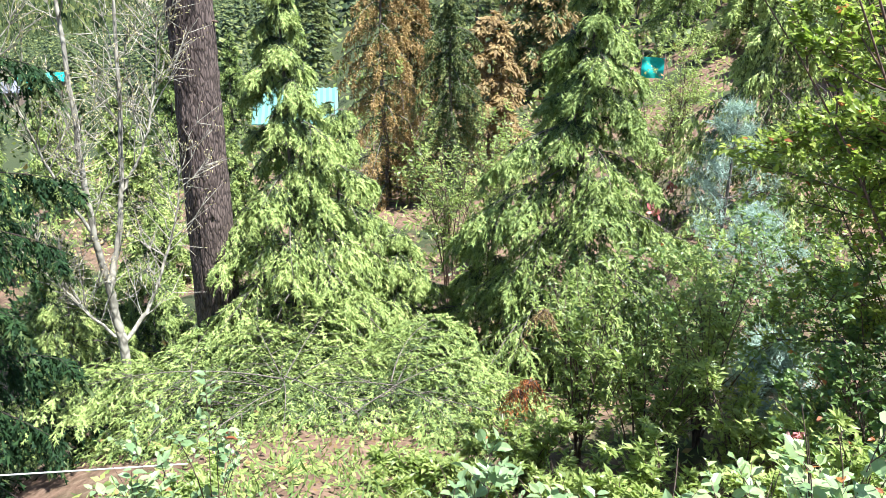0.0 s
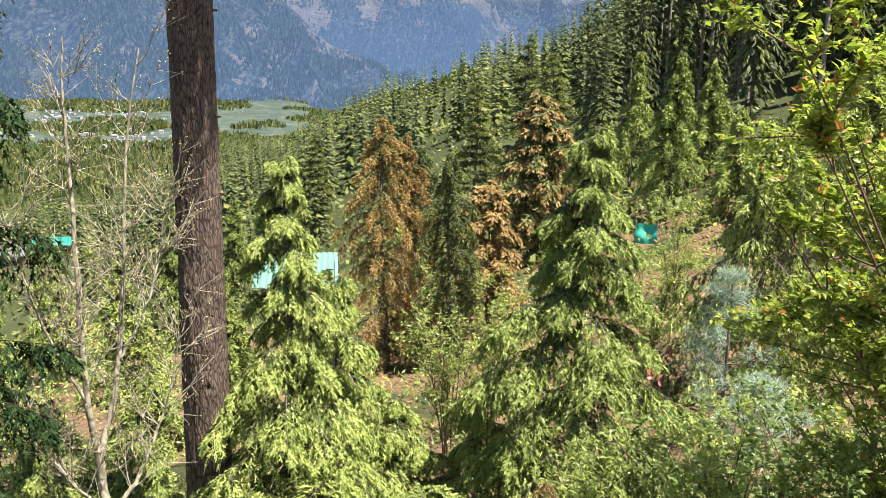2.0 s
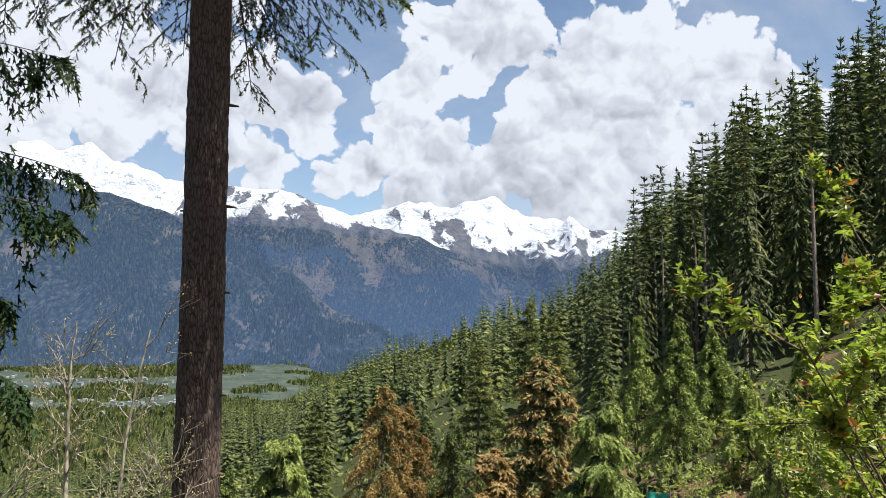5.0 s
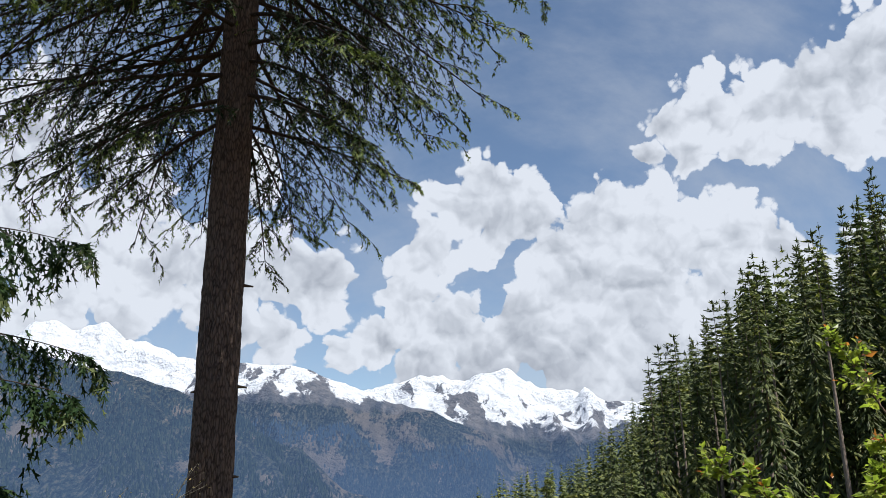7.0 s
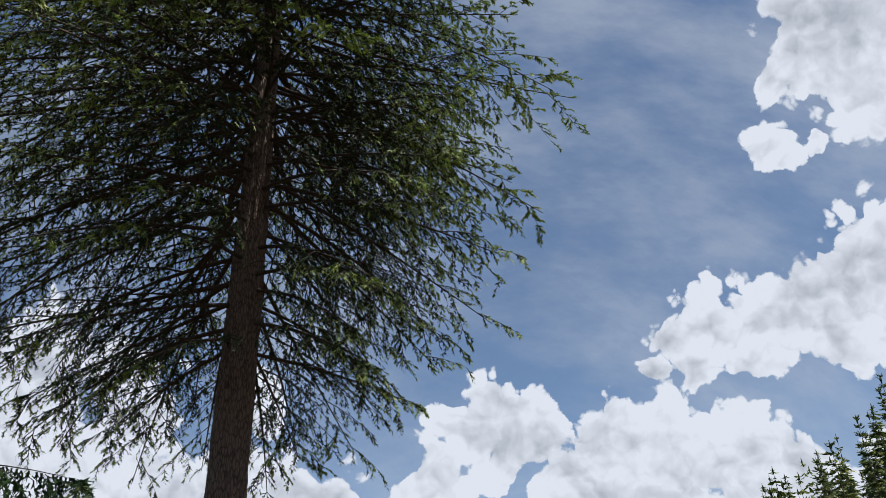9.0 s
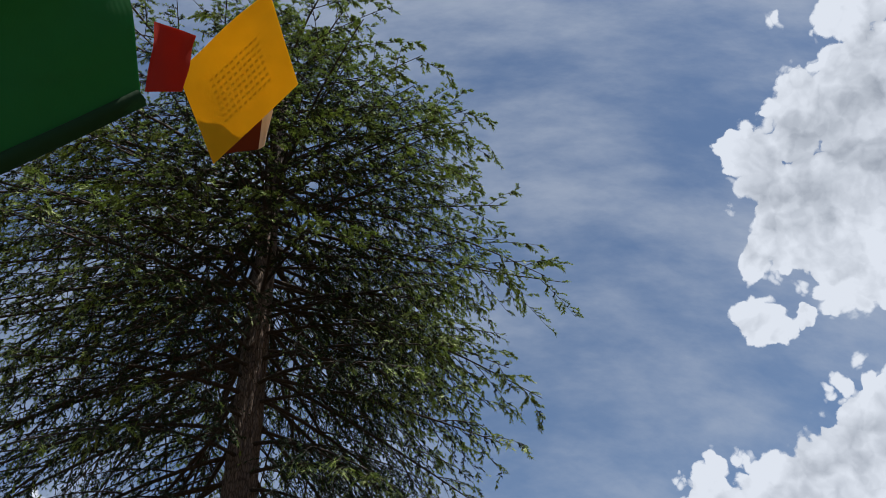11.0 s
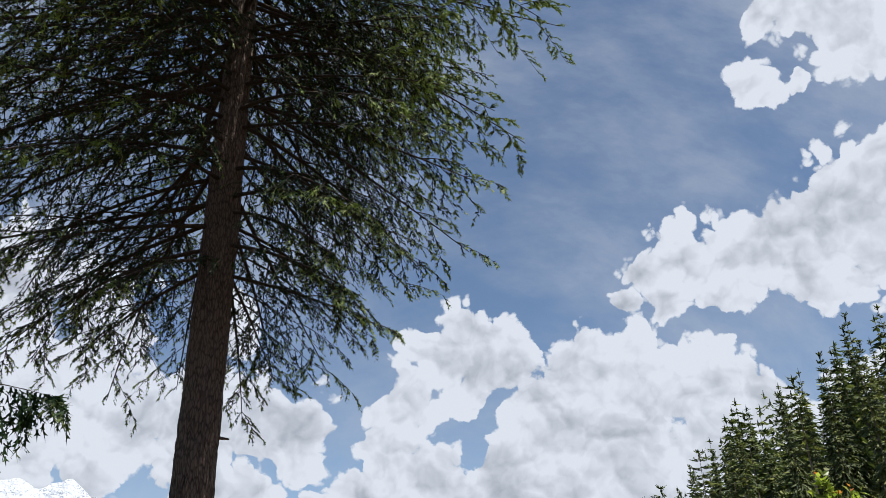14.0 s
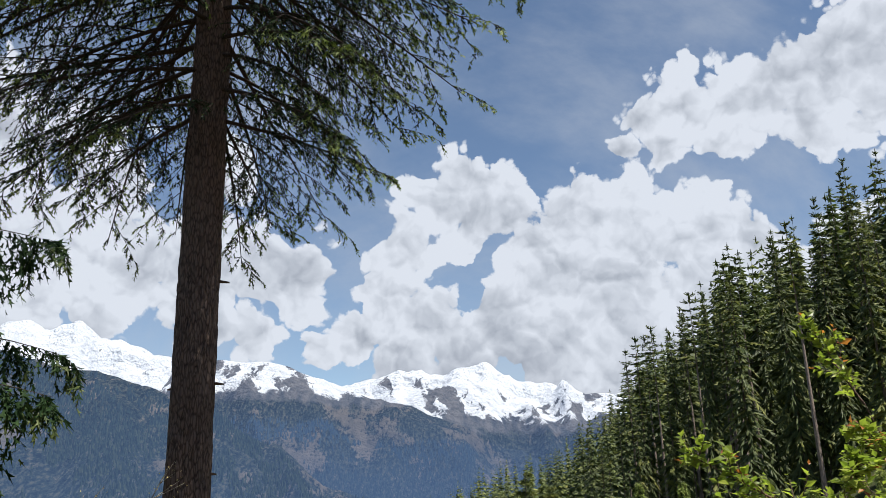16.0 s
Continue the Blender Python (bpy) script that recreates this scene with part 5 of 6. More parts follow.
for az, d, el, sd, c0 in ((12.7, 96, 9.4, 1, 0.5), (13.4, 84, 10.2, 2, 0.62), (14.0, 90, 10.2, 3, 0.6), (14.5, 78, 10.8, 4, 0.66), (16.6, 82, 11.4, 5, 0.6), (17.2, 74, 12.8, 6, 0.68), (19.6, 70, 14.6, 7, 0.66), (20.4, 76, 14.9, 8, 0.6), (23.8, 66, 16.8, 9, 0.66)):
    hh = tall_enough(az, d, el)
    tree("slender_conifer", spot(az, d, sd * 40), spire(R(600 + sd), r=1.9, crown0=c0, tiers=9, pads=6, fingers=12, droop=0.2, wide=0.3, ragged=0.6, trunk=0.009, tips=0.1, h=hh, taper=0.6), [SLENDER, FOREST_NEEDLES, FOREST_TIPS],
         "tall slender conifer with a bare pale trunk and thin top", group="slender conifers")

# ---------------------------------------------------------------- undergrowth
m_rng = R(77)
cnt = 62000
az = m_rng.uniform(-44, 44, cnt)
dd = 3.2 + 60 * m_rng.random(cnt) ** 1.8
px, py = dd * np.sin(np.radians(az)), dd * np.cos(np.radians(az))
keep = fbm(np.stack([px / 1.7, py / 1.7, 0 * px], -1), 2) + 0.10 * (az < 8) > 0.47
px, py, dd = px[keep], py[keep], dd[keep]
hgt = m_rng.random(len(px)) ** 2 * np.clip(0.12 + dd * 0.02, 0.15, 0.7)
base = np.stack([px, py, ground_z(px, py) + hgt * 0.8], -1)
al = unit(m_rng.normal(0, 1, (len(px), 3)) * (1, 1, 0.5) + (0, 0, 0.5))
sz = np.clip(0.05 + dd * 0.006, 0.07, 0.34) * m_rng.uniform(0.6, 1.3, len(px))
low = Soup()
pick = m_rng.random(len(px))
for slot, mask in ((0, pick < 0.6), (1, (pick >= 0.6) & (pick < 0.93)), (2, pick >= 0.93)):
    leaves(low, SPRAY, base[mask], al[mask], unit(m_rng.normal(0, 0.5, (mask.sum(), 3)) + (0, 0, 1)), sz[mask] * (1 if slot != 1 else 2.2), sz[mask] * (0.5 if slot != 1 else 0.22), slot)
tagged(new("undergrowth", low.mesh("undergrowth", [SHRUB_LEAVES, GRASS, BROWN_LEAVES])), "low leafy plants, grass and fallen leaves on the slope", "undergrowth", kind="stuff")

hs = R(78)
cnt = 30000
az = hs.uniform(-46, 46, cnt)
dd = 45 + 420 * hs.random(cnt) ** 1.5
px, py = dd * np.sin(np.radians(az)), dd * np.cos(np.radians(az))
keep = fbm(np.stack([px / 14, py / 14, 0 * px], -1), 2) > 0.36
px, py, dd = px[keep], py[keep], dd[keep]
base = np.stack([px, py, ground_z(px, py) - 0.2 + hs.random(len(px)) ** 2 * 1.6], -1)
al = unit(hs.normal(0, 1, (len(px), 3)) * (1, 1, 0.4) + (0, 0, 0.7))
sz = np.clip(0.25 + dd * 0.005, 0.4, 1.7) * hs.uniform(0.6, 1.4, len(px))
bushes = Soup()
pick = hs.random(len(px))
for slot, mask in ((0, pick < 0.4), (1, (pick >= 0.4) & (pick < 0.8)), (2, (pick >= 0.8) & (pick < 0.95)), (3, pick >= 0.95)):
    leaves(bushes, SPRAY, base[mask], al[mask], unit(hs.normal(0, 0.6, (mask.sum(), 3)) + (0, 0, 1)), sz[mask], sz[mask] * 0.6, slot)
tagged(new("hillside_scrub", bushes.mesh("hillside_scrub", [FOREST_TIPS, FOREST_NEEDLES, SHRUB_LEAVES, BROWN_LEAVES])), "low green scrub between the trees of the hillside", "scrub", kind="stuff")

# ---------------------------------------------------------------- the bare tree


def along(az, el, d):
    return np.array([d * math.sin(radians(az)), d * math.cos(radians(az)), d * math.tan(radians(el))])


BD = 11.0
foot = np.array(at(-23.9, BD, -0.1))
STEMS = (
    ("trunk", 0.062, 0.05, [(-23.8, -28.8, 0), (-24.1, -25.1, 0)]),
    ("stem", 0.045, 0.008, [(-24.1, -25.1, 0), (-24.5, -21.5, -0.1), (-24.6, -16.7, -0.1), (-24.4, -11.5, 0), (-24.4, -5.8, 0.1), (-24.5, -2.0, 0.1), (-24.2, 1.4, 0.1)]),
    ("stem", 0.042, 0.008, [(-24.1, -25.1, 0), (-23.2, -22.6, 0.1), (-22.4, -19.5, 0.1), (-21.7, -14.0, 0.2), (-21.3, -8.5, 0.2), (-20.8, -4.0, 0.2), (-19.8, 0.8, 0.2)]),
    ("stem", 0.032, 0.006, [(-23.8, -28.6, 0), (-21.8, -26.7, 0.2), (-20.4, -24.2, 0.3), (-19.0, -21.0, 0.4), (-18.4, -17.5, 0.4)]),
    ("stem", 0.022, 0.005, [(-23.9, -28.3, 0), (-25.6, -26.5, 0.0), (-27.0, -24.4, 0.1), (-28.4, -22.8, 0.1)]),
    ("stem", 0.022, 0.005, [(-24.5, -21.5, -0.1), (-26.2, -18.0, -0.2), (-27.6, -13.5, -0.2), (-28.4, -9.0, -0.2)]),
    ("stem", 0.020, 0.005, [(-22.3, -19.0, 0.1), (-20.4, -16.0, 0.1), (-19.2, -12.0, 0.2), (-18.7, -8.0, 0.2)]),
)
bare = thing("bare_tree", Matrix.Translation(Vector(foot)), "nearly bare young tree with forked pale grey stems", "tree")
brng = R(55)
twig_soup, bud_soup = Soup(), Soup()
for name, r0, r1, pts in STEMS:
    c = np.array([along(a, e, BD + o) for a, e, o in pts]) - foot
    if name == "trunk":
        c = np.concatenate([[[0, 0, 0]], c])
    tt = np.linspace(0, len(c) - 1, 26)
    fine_path = np.stack([np.interp(tt, np.arange(len(c)), c[:, a]) for a in range(3)], -1)
    ker = np.array([1, 2, 3, 2, 1]) / 9.0
    sm = np.stack([np.convolve(np.pad(fine_path[:, a], 2, mode="reflect", reflect_type="odd"), ker, "valid") for a in range(3)], -1)
    sm[1:-1] += brng.normal(0, 0.006, (24, 3))
    s = Soup()
    tubes(s, sm[None], np.linspace(r0 * 1.15, r1 * 1.15, 26)[None], 7)
    part(name, s.mesh(name, [PALE_BARK], True), bare)
    if name == "stem":
        n1 = 28
        kk = brng.integers(4, 25, n1)
        sd = np.where(brng.random(n1) < 0.5, 1, -1)[:, None]
        dr = unit(np.stack([0 * kk, 0.0 * kk, 0 * kk + 1.0], -1) * 0.8 + sd * np.array([[0.55, -0.1, 0]]) + brng.normal(0, 0.25, (n1, 3)))
        L = brng.uniform(0.3, 0.85, n1)
        t5 = np.linspace(0, 1, 6)
        lines = sm[kk][:, None] + dr[:, None] * (L[:, None] * t5)[..., None] + np.array([0, 0, 0.3]) * (L[:, None] * t5 ** 2)[..., None]
        lines[:, 1:] += brng.normal(0, 0.015, lines[:, 1:].shape)
        tubes(twig_soup, lines, (0.010 * (1 - 0.75 * t5))[None] * (0.6 + 0.5 * L)[:, None], 4)
        k2 = np.repeat(np.arange(n1), 6)
        p0 = lines[k2, brng.integers(2, 5, len(k2))]
        d2 = unit(dr[k2] + brng.normal(0, 0.55, (len(k2), 3)))
        l2 = brng.uniform(0.15, 0.5, len(k2))
        t3 = np.linspace(0, 1, 4)
        tw = p0[:, None] + d2[:, None] * (l2[:, None] * t3)[..., None]
        tubes(twig_soup, tw, (0.006 * (1 - 0.6 * t3))[None], 3)
        ends = np.concatenate([lines[:, -1], tw[:, -1], tw[:, 2]])
        kb = np.repeat(np.arange(len(ends)), 2)
        leaves(bud_soup, LEAF, ends[kb] + brng.normal(0, 0.03, (len(kb), 3)), unit(brng.normal(0, 1, (len(kb), 3)) + (0, 0, -0.5)), unit(brng.normal(0, 1, (len(kb), 3))), brng.uniform(0.02, 0.045, len(kb)), 0.014)
tagged(part("twigwork", twig_soup.mesh("twigwork", [PALE_BARK], True), bare), kind="stuff")
tagged(part("bud", bud_soup.mesh("bud", [TAN_BUDS]), bare, "tan opening buds"), kind="stuff")

# ---------------------------------------------------------------- houses, net, cables
TIN_GREEN = surface("pale_green_tin", [(0.3, (0.075, 0.165, 0.135)), (0.7, (0.105, 0.215, 0.18))], 1.2, 0.45, 0.1)
TIN_TURQ = surface("turquoise_tin", [(0.3, (0.006, 0.15, 0.12)), (0.7, (0.01, 0.21, 0.17))], 1.2, 0.45, 0.1)
TIN_GREY = surface("grey_slate", [(0.3, (0.08, 0.08, 0.09)), (0.7, (0.17, 0.17, 0.19))], 1.2, 0.6, 0.2)
TIN_RUST = surface("rusty_red_tin", [(0.3, (0.22, 0.07, 0.05)), (0.7, (0.36, 0.14, 0.09))], 1.2, 0.6, 0.2)
WHITEWASH = surface("whitewash", [(0.3, (0.16, 0.145, 0.125)), (0.7, (0.27, 0.25, 0.22))], 1.5, 0.85, 0.2)
PLANK = surface("weathered_planks", [(0.3, (0.10, 0.07, 0.05)), (0.7, (0.24, 0.17, 0.12))], 2.0, 0.8, 0.3)
PANE, n = material("window_pane")
n.add("ShaderNodeOutputMaterial", {0: n.add("ShaderNodeBsdfPrincipled", {"Base Color": (0.02, 0.025, 0.03, 1), "Roughness": 0.08}).outputs[0]})


def house(m, w, l, h, pitch, roof_mat, wall_mat, label, group="", hip=0.0, windows=3, ribs=14):
    ob = thing("house", m, label, "house", group)
    part("wall", boxes(Soup(), 0, 0, h / 2, w, l, h).mesh("wall", [wall_mat]), ob)
    o, rise, th = 0.5, pitch * (l / 2 + 0.5), 0.08
    for sgn in (-1, 1):
        s = Soup()
        x0, x1 = -w / 2 - o, w / 2 + o
        hx0 = hip * (w / 2)
        nx = ribs * 2 + 1
        xs = np.linspace(0, 1, nx)
        lowx = x0 + (x1 - x0) * xs
        topx = (x0 + hx0) + (x1 - x0 - 2 * hx0) * xs
        bump = np.where(np.arange(nx) % 2, 0.05, 0.0)
        a = np.stack([lowx, np.full(nx, sgn * (l / 2 + o)), h - 0.1 + bump], -1)
        c = np.stack([topx, np.full(nx, 0.0), h - 0.1 + rise + bump], -1)
        v = np.concatenate([a, c, a - (0, 0, th), c - (0, 0, th)])
        i = np.arange(nx - 1)
        f = [np.stack([i, i + 1, i + 1 + nx, i + nx], -1), np.stack([i + 2 * nx, i + 3 * nx, i + 1 + 3 * nx, i + 1 + 2 * nx], -1), np.stack([i, i + 2 * nx, i + 1 + 2 * nx, i + 1], -1)]
        s.add(v, np.concatenate(f))
        part("roof", s.mesh("roof", [roof_mat]), ob)
    for sgn in (-1, 1):
        g = Soup().add([[sgn * w / 2, -l / 2, h], [sgn * w / 2, l / 2, h], [sgn * (w / 2 - hip * w / 2), 0, h - 0.15 + pitch * l / 2]], [[0, 1, 2]])
        part("gable", g.mesh("gable", [roof_mat if hip else wall_mat]), ob)
    for k in range(windows):
        x = (k + 0.5) / windows * w - w / 2
        win = part("window", boxes(Soup(), x, -l / 2 - 0.03, h * 0.55, 0.9, 0.08, 1.1).mesh("window", [PLANK]), ob)
        part("pane", boxes(Soup(), x, -l / 2 - 0.075, h * 0.55, 0.7, 0.03, 0.9).mesh("pane", [PANE]), win)
    return ob


x, y, z = at(-10.2, 57)
house(pose(x, y, -17.6, 0, 0, 6), 4.6, 5.0, 2.9, 0.55, TIN_GREEN, WHITEWASH, "small house with a pale green tin roof")
x, y, z = at(-26.9, 148)
house(pose(x, y, z, 0, 0, 25), 3.6, 3.6, 2.4, 0.75, TIN_TURQ, WHITEWASH, "cabin with a peaked turquoise tin roof", hip=0.75)
x, y, z = at(-25.5, 156)
house(pose(x, y, z + 0.8, 0, 0, 10), 5.0, 4.0, 2.4, 0.4, TIN_TURQ, PLANK, "long cabin with a turquoise tin roof")
x, y, z = at(-28.6, 140)
house(pose(x, y, z + 0.6, 0, 0, 15), 6.5, 5.0, 2.6, 0.35, TIN_GREY, PLANK, "wooden house with a grey slate roof")
trng = R(90)
TOWN = []
LIMEWASH = surface("limewash", [(0.3, (0.24, 0.24, 0.24)), (0.7, (0.40, 0.39, 0.38))], 0.5, 0.85, 0.2)
TIN_PALE = surface("pale_grey_tin", [(0.3, (0.14, 0.15, 0.165)), (0.7, (0.27, 0.28, 0.30))], 0.5, 0.5, 0.1)
for roof_mat, wall_mat, label in ((TIN_PALE, LIMEWASH, "white village house with a pale grey roof"), (TIN_TURQ, LIMEWASH, "white village house with a turquoise roof"), (TIN_RUST, LIMEWASH, "white village house with a rusty red roof"), (TIN_GREY, LIMEWASH, "white village house with a dark grey roof")):
    TOWN.append(house(pose(0, 0, -600), 12, 9, 8, 0.5, roof_mat, wall_mat, label, "village in the valley", windows=3, ribs=3))
fresh = set(o.name for o in TOWN)
for _ in range(300):
    az = trng.normal(-22.5, 3.0)
    d = trng.uniform(1100, 2050)
    m = spot(az, d, trng.uniform(-40, 40), trng.uniform(0.45, 0.85), -0.5)
    o = TOWN[int(trng.choice(4, p=[0.66, 0.05, 0.05, 0.24]))]
    if o.name in fresh:
        fresh.discard(o.name)
        o.matrix_world = m
    else:
        copy_thing(o, m)
# scattered trees and hedges on the valley floor
vs = Soup()
vn = 42000
az, d = trng.uniform(-48, 2, vn), trng.uniform(420, 2250, vn)
vx, vy = d * np.sin(np.radians(az)), d * np.cos(np.radians(az))
thick = fbm(np.stack([vx / 190, vy / 190, 0 * vx], -1), 3)
ok = thick + np.interp(d, [1000, 1250], [0.3, 0.0]) > 0.455
vx, vy = vx[ok], vy[ok]
vz = ground_z(vx, vy)
for q in range(2):
    a = trng.random(len(vx)) * 6.28
    leaves(vs, SPRAY, np.stack([vx, vy, vz - 1], -1) - np.stack([np.cos(a), np.sin(a), 0 * a], -1) * 1.5, np.stack([0 * a, 0 * a, 0 * a + 1], -1) + trng.normal(0, 0.1, (len(a), 3)), np.stack([np.cos(a), np.sin(a), 0 * a], -1), trng.uniform(5, 11, len(a)), trng.uniform(4, 8, len(a)), int(q == 0))
tagged(new("valley_trees", vs.mesh("valley_trees", [FOREST_NEEDLES, FOREST_TIPS])), "scattered trees and hedges on the valley floor", "trees", kind="stuff")

# shade net on posts
NET = surface("turquoise_net", [(0.3, (0.02, 0.30, 0.24)), (0.7, (0.05, 0.46, 0.37))], 6.0, 0.7, 0.4)
fx, fy, fz = at(14.2, 43)
net = thing("net_fence", pose(fx, fy, fz, 0, 0, -14) @ Matrix.Scale(0.75, 4), "turquoise shade net strung between wooden posts", "fence")
for kx in (-1.0, 0.45, 1.7):
    s = Soup()
    tubes(s, np.array([[[kx, 0, -0.3], [kx, 0, 1.0], [kx, 0.02, 2.0]]]), 0.05, 8)
    part("post", s.mesh("post", [PLANK], True), net)
gxx, gzz = np.meshgrid(np.linspace(-1.0, 0.45, 16), np.linspace(0.35, 1.75, 12))
gyy = -0.08 + 0.07 * np.sin(gxx * 5 + gzz * 2) + 0.05 * np.sin(gzz * 6)
v = np.concatenate([np.stack([gxx, gyy, gzz], -1).reshape(-1, 3), np.stack([gxx, gyy + 0.01, gzz], -1).reshape(-1, 3)])
i, j = np.meshgrid(np.arange(11), np.arange(15), indexing="ij")
q = np.stack([i * 16 + j, i * 16 + j + 1, i * 16 + j + 17, i * 16 + j + 16], -1).reshape(-1, 4)
part("net", Soup().add(v, np.concatenate([q, q[:, ::-1] + 192])).mesh("net", [NET], True), net)

ROPE = surface("pale_rope", [(0.3, (0.34, 0.33, 0.30)), (0.7, (0.52, 0.50, 0.46))], 30.0, 0.8, 0.2)
WIRE = surface("black_wire", [(0.3, (0.02, 0.02, 0.02)), (0.7, (0.05, 0.05, 0.05))], 30.0, 0.5, 0.1)


def cable(name, a, c, sag, r, mat, label):
    t = np.linspace(0, 1, 24)
    p = a + (c - a) * t[:, None]
    p[:, 2] -= sag * 4 * t * (1 - t)
    s = Soup()
    tubes(s, p[None], r, 6)
    tagged(new(name, s.mesh(name, [mat], True)), label, "cable")


near_end, far_end = along(-33.4, -34.6, 6.5), along(-25.8, -36.1, 6.5)
cable("cable", near_end - 2.5 * (far_end - near_end), far_end + 0.7 * (far_end - near_end), 0.0, 0.007, ROPE, "pale rope strung across the slope")
cable("cable", along(24.0, -27.6, 7.5), along(62.0, -14.0, 7.0), 0.10, 0.008, WIRE, "thin black wire through the bushes")

# ---------------------------------------------------------------- string of cloth flags overhead
def cloth(name, rgb, light):
    m, n = material(name)
    pos = n.add("ShaderNodeTexCoord").outputs["Object"]
    w = n.add("ShaderNodeTexWave", {"Vector": pos, "Scale": 160.0}).outputs[0]
    col = n.mix(n.math("MULTIPLY", n.noise(pos, 14.0), 0.5), (*rgb, 1), (*[c * 0.6 for c in rgb], 1))
    b = n.add("ShaderNodeBump", {"Strength": 0.15, "Distance": 0.001, "Height": w})
    p = n.add("ShaderNodeBsdfPrincipled", {"Base Color": col, "Roughness": 0.85, "Specular IOR Level": 0.15, "Normal": b.outputs[0]})
    t = n.add("ShaderNodeBsdfTranslucent", {"Color": col})
    n.add("ShaderNodeOutputMaterial", {0: n.add("ShaderNodeMixShader", {0: light, 1: p.outputs[0], 2: t.outputs[0]}).outputs[0]})
    return m


def flag(name, corners, mat, label, ripple, seed, bars=0, hem=None):
    """A cloth between four corners: (azimuth, elevation, distance)."""
    c = [np.array(toward(a, e - 1.7)) * d + (-0.08, -0.09, 0.28) for a, e, d in corners]
    ob = thing(name, Matrix.Translation(Vector(c[0])), label, "flag", "string of flags")
    u, w = np.meshgrid(np.linspace(0, 1, 22), np.linspace(0, 1, 22))
    P = lambda a, b: (c[0] * ((1 - a) * (1 - b))[..., None] + c[1] * (a * (1 - b))[..., None] + c[2] * (a * b)[..., None] + c[3] * ((1 - a) * b)[..., None]) - c[0]
    nrm = unit(np.cross(c[1] - c[0], c[3] - c[0]))

    def lift(a, b):
        return P(a, b) + nrm * (ripple * (np.sin(a * 7 + b * 3 + seed) + 0.6 * np.sin(b * 9 - a * 4 + seed * 2)) * (0.3 + b))[..., None]
    top = lift(u, w).reshape(-1, 3)
    i, j = np.meshgrid(np.arange(21), np.arange(21), indexing="ij")
    q = np.stack([i * 22 + j, i * 22 + j + 1, i * 22 + j + 23, i * 22 + j + 22], -1).reshape(-1, 4)
    part("cloth", Soup().add(np.concatenate([top, top + nrm * 0.0006]), np.concatenate([q, q[:, ::-1] + 484])).mesh("cloth", [mat], True), ob)
    if hem:
        s = Soup()
        edge = lift(np.linspace(0, 1, 20), np.full(20, 0.0))
        tubes(s, edge[None], 0.02, 6)
        part("hem", s.mesh("hem", [hem], True), ob)
    ink = Soup()
    for k in range(bars):
        b0 = 0.25 + 0.5 * k / bars
        for a0 in np.arange(0.24, 0.74, 0.055):
            aa, bb = np.meshgrid(np.linspace(a0, a0 + 0.035, 3), np.array([b0, b0 + 0.016]))
            v = lift(aa, bb).reshape(-1, 3) - nrm * 0.0012
            ink.add(v, [[0, 1, 4, 3], [1, 2, 5, 4]])
    if bars:
        tagged(part("print", ink.mesh("print", [PANE]), ob, "rows of small dark print"), kind="stuff")
    return ob


YELLOW = cloth("yellow_cloth", (0.78, 0.50, 0.02), 0.5)
GREEN = cloth("green_cloth", (0.02, 0.16, 0.045), 0.35)
DARKGREEN = cloth("dark_green_cloth", (0.008, 0.035, 0.014), 0.1)
MAROON = cloth("maroon_cloth", (0.13, 0.03, 0.022), 0.25)
WHITE = cloth("white_cloth", (0.62, 0.52, 0.48), 0.3)
RED = cloth("red_cloth", (0.45, 0.03, 0.02), 0.4)
flag("yellow_flag", [(-23.0, 52.2, 2.2), (-15.2, 58.4, 2.2), (-20.5, 64.0, 2.25), (-29.0, 57.4, 2.25)], YELLOW, "yellow cloth flag with small dark print, one corner down", 0.006, 0.6, 8)
flag("maroon_flag", [(-22.6, 52.9, 2.3), (-18.7, 53.7, 2.3), (-18.9, 58.0, 2.3), (-24.0, 58.0, 2.3)], MAROON, "dark red cloth flag behind the yellow one", 0.004, 1.4)
flag("white_flag", [(-18.7, 53.7, 2.301), (-18.1, 54.0, 2.28), (-17.6, 58.0, 2.28), (-18.9, 58.0, 2.301)], WHITE, "folded edge of a white cloth flag", 0.002, 2.0)
flag("green_flag", [(-45.0, 44.5, 1.7), (-32.0, 55.2, 1.8), (-38.0, 62.0, 1.9), (-56.0, 52.0, 1.8)], GREEN, "large green cloth flag with a dark hem", 0.008, 0.2, 0, DARKGREEN)
flag("red_flag", [(-31.8, 55.6, 1.95), (-28.0, 56.3, 2.1), (-28.0, 60.0, 2.1), (-33.0, 60.0, 1.95)], RED, "small bright red cloth flag", 0.003, 0.9)
cable("flag_string", np.array(toward(-75, 50)) * 2.2 + (0, 0, 0.28), np.array(toward(40, 62)) * 2.9 + (0, 0, 0.28), 0.0, 0.004, ROPE, "thin string that carries the cloth flags")

# scrub on the open slopes
qn = 16000
az, d = m_rng.uniform(-44, 40, qn), 60 + 400 * m_rng.random(qn) ** 0.8
qx, qy = d * np.sin(np.radians(az)), d * np.cos(np.radians(az))
ok = fbm(np.stack([qx / 14.0, qy / 14.0, 0 * qx + 5], -1), 3) > 0.47
qx, qy, d = qx[ok], qy[ok], d[ok]
scr = Soup()
sz = m_rng.uniform(0.7, 1.8, len(qx)) * np.clip(d / 160.0, 0.6, 1.5)
pk = m_rng.random(len(qx)) < 0.5
bp = np.stack([qx, qy, ground_z(qx, qy) + 0.2 * sz], -1)
ad = unit(m_rng.normal(0, 1, (len(qx), 3)) + (0, 0, 0.8))
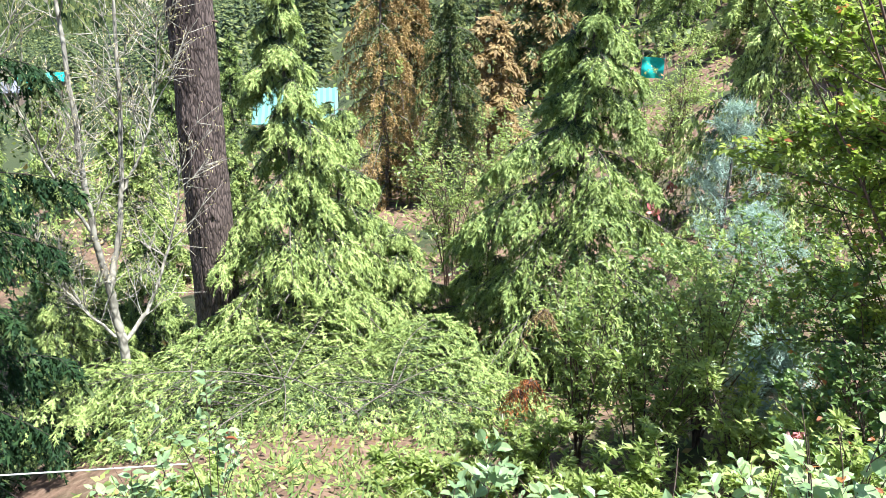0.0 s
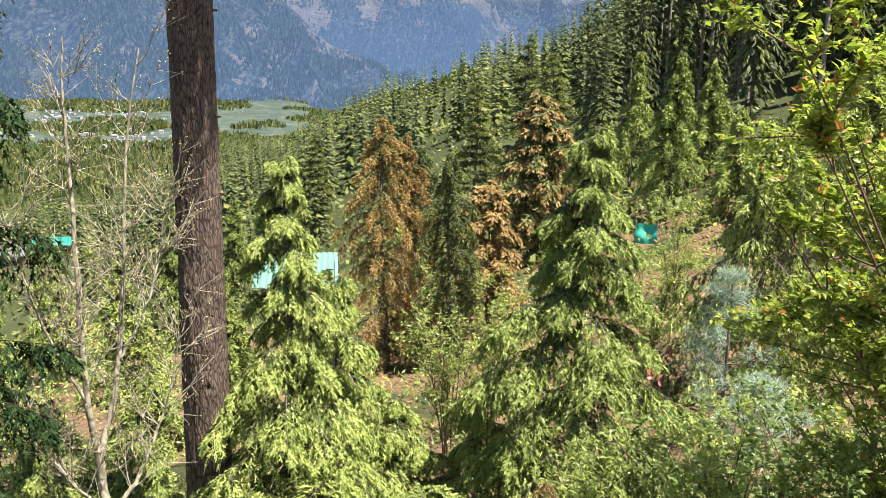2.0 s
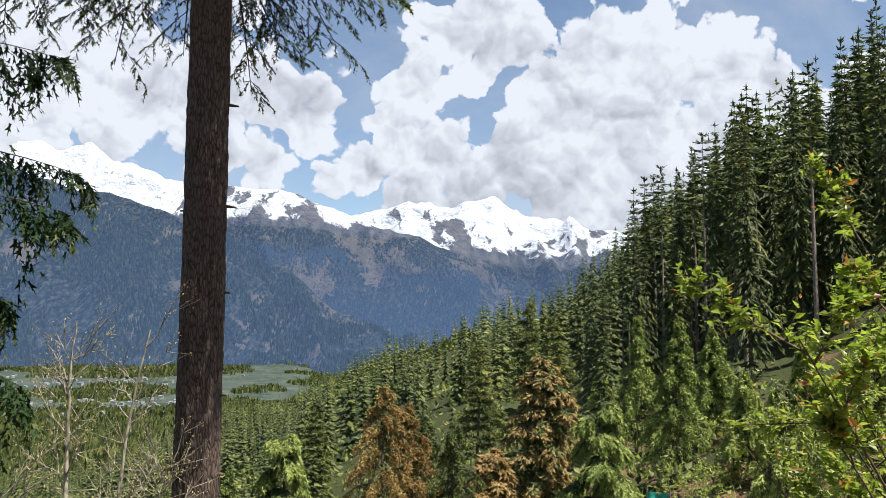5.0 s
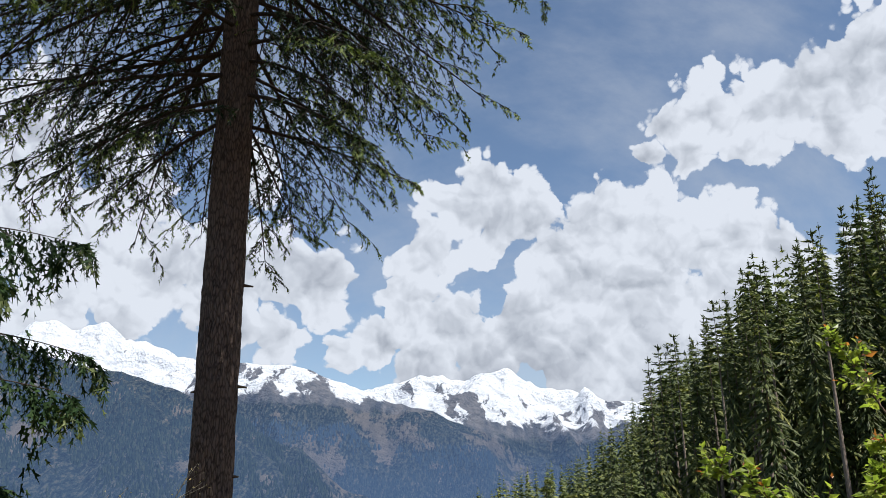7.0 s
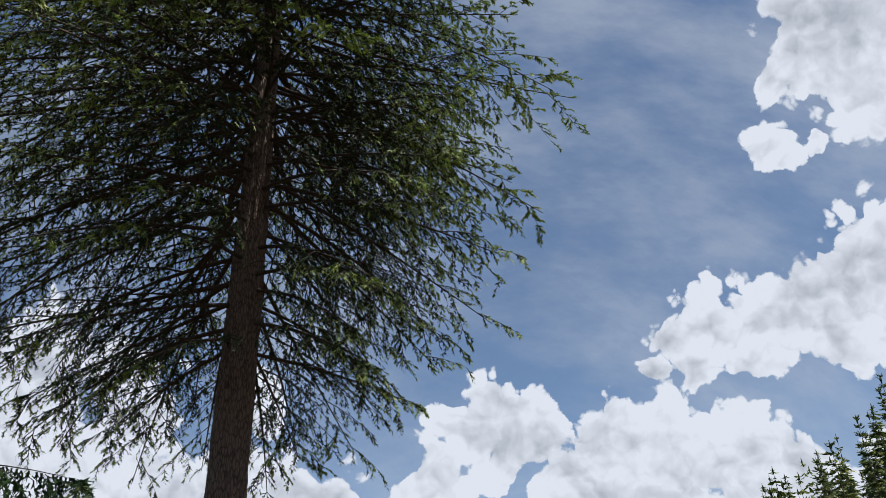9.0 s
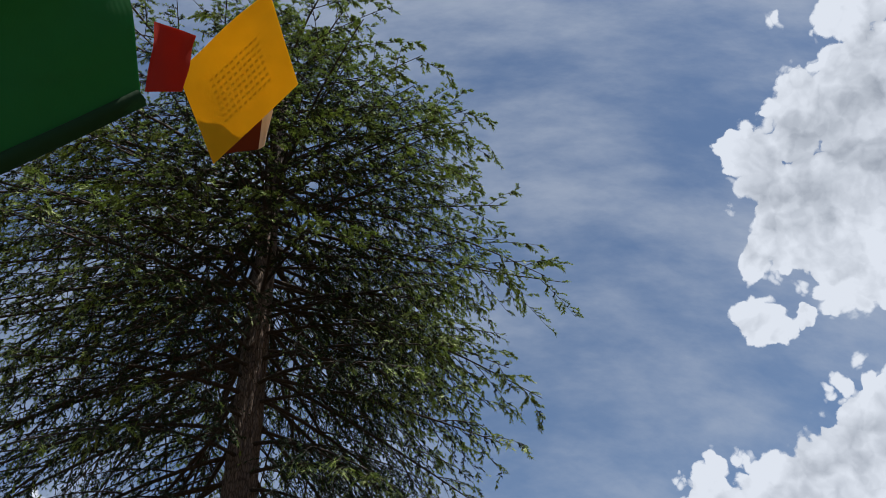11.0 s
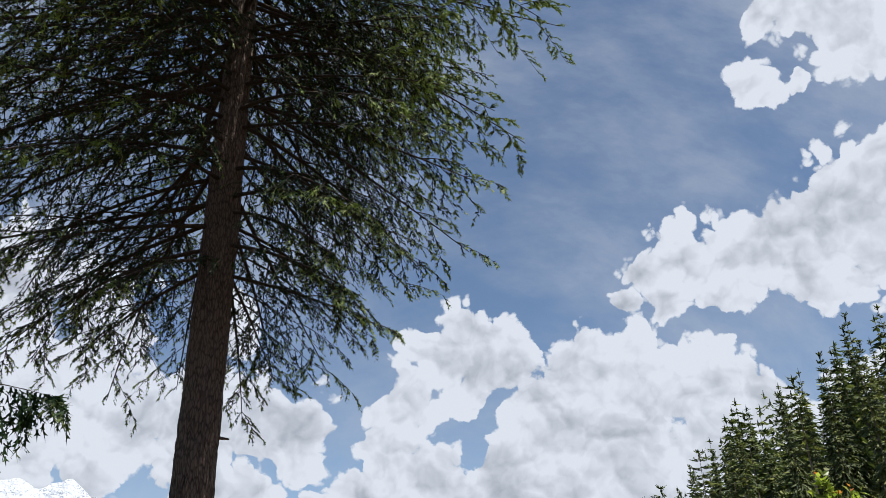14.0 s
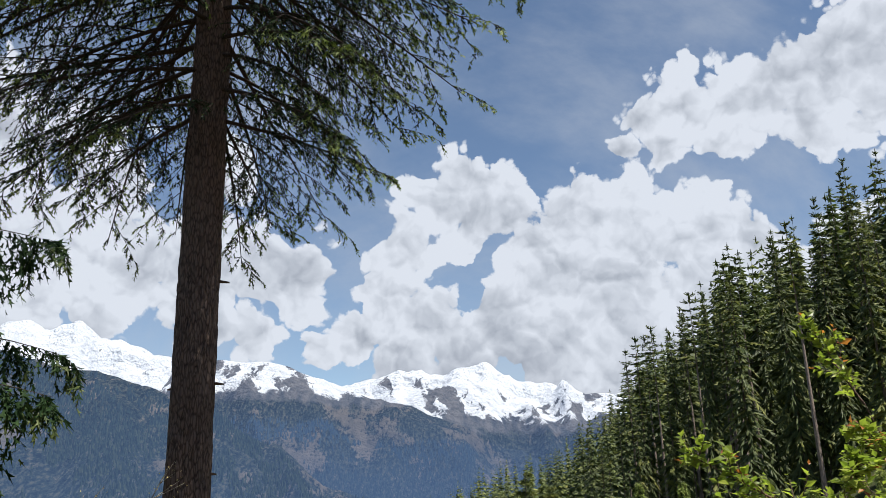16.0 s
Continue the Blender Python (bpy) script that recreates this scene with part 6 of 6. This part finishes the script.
for slot, mask in ((0, pk), (1, ~pk)):
    leaves(scr, SPRAY, bp[mask], ad[mask], unit(m_rng.normal(0, 1, (mask.sum(), 3))), sz[mask], sz[mask] * 0.55, slot)
tagged(new("scrub", scr.mesh("scrub", [FOREST_TIPS, GRASS])), "low green scrub on the open hillside", "scrub", kind="stuff")

# withered hanging sprigs on the shrubs, and a red blossom
for az, el, d, sd in ((7.9, -27.8, 6.6, 201), (7.2, -32.6, 6.2, 202), (6.3, -33.3, 6.2, 203)):
    g = R(sd)
    c = along(az, el, d)
    sp = thing("withered_sprig", Matrix.Translation(Vector(c)), "withered reddish-brown sprig hanging on the green shrub", "sprig", "withered sprigs")
    n1 = 16
    t = np.linspace(0, 1, 5)
    dr = unit(g.normal(0, 1, (n1, 3)) * (1, 1, 0.2))
    L = g.uniform(0.12, 0.32, n1)
    ln = dr[:, None] * (L[:, None] * t * 0.7)[..., None]
    ln[..., 2] -= L[:, None] * 1.1 * t ** 1.6
    wd, fo = Soup(), Soup()
    tubes(wd, ln, 0.004 * (1 - 0.6 * t)[None], 3)
    k2 = np.repeat(np.arange(n1), 26)
    tt = g.random(len(k2))
    p0 = np.stack([np.array([np.interp(tv, t, ln[kk, :, a]) for tv, kk in zip(tt, k2)]) for a in range(3)], -1)
    leaves(fo, SPRAY, p0, unit(g.normal(0, 0.6, (len(k2), 3)) + (0, 0, -0.9)), unit(g.normal(0, 1, (len(k2), 3))), g.uniform(0.03, 0.06, len(k2)), 0.012)
    tagged(part("twigwork", wd.mesh("twigwork", [TWIG_BARK], True), sp), kind="stuff")
    part("foliage", fo.mesh("foliage", [RED_LEAVES if sd != 201 else BROWN_LEAVES]), sp)
for az, el, d, sd in ((27.6, -33.0, 4.6, 211), (27.0, -33.4, 4.6, 212), (15.2, -20.5, 20.0, 213), (16.0, -19.0, 21.0, 214)):
    g = R(sd)
    fl = Soup()
    leaves(fl, LEAF, g.normal(0, 0.015, (14, 3)) * d / 4.6, unit(g.normal(0, 1, (14, 3)) + (0, 0, 0.5)), unit(g.normal(0, 1, (14, 3))), 0.05 * d / 6, 0.035 * d / 6)
    ob = tagged(new("blossom", fl.mesh("blossom", [FLOWER])), "pink-red blossom among the leaves", "flower", "blossoms")
    ob.location = along(az, el, d)
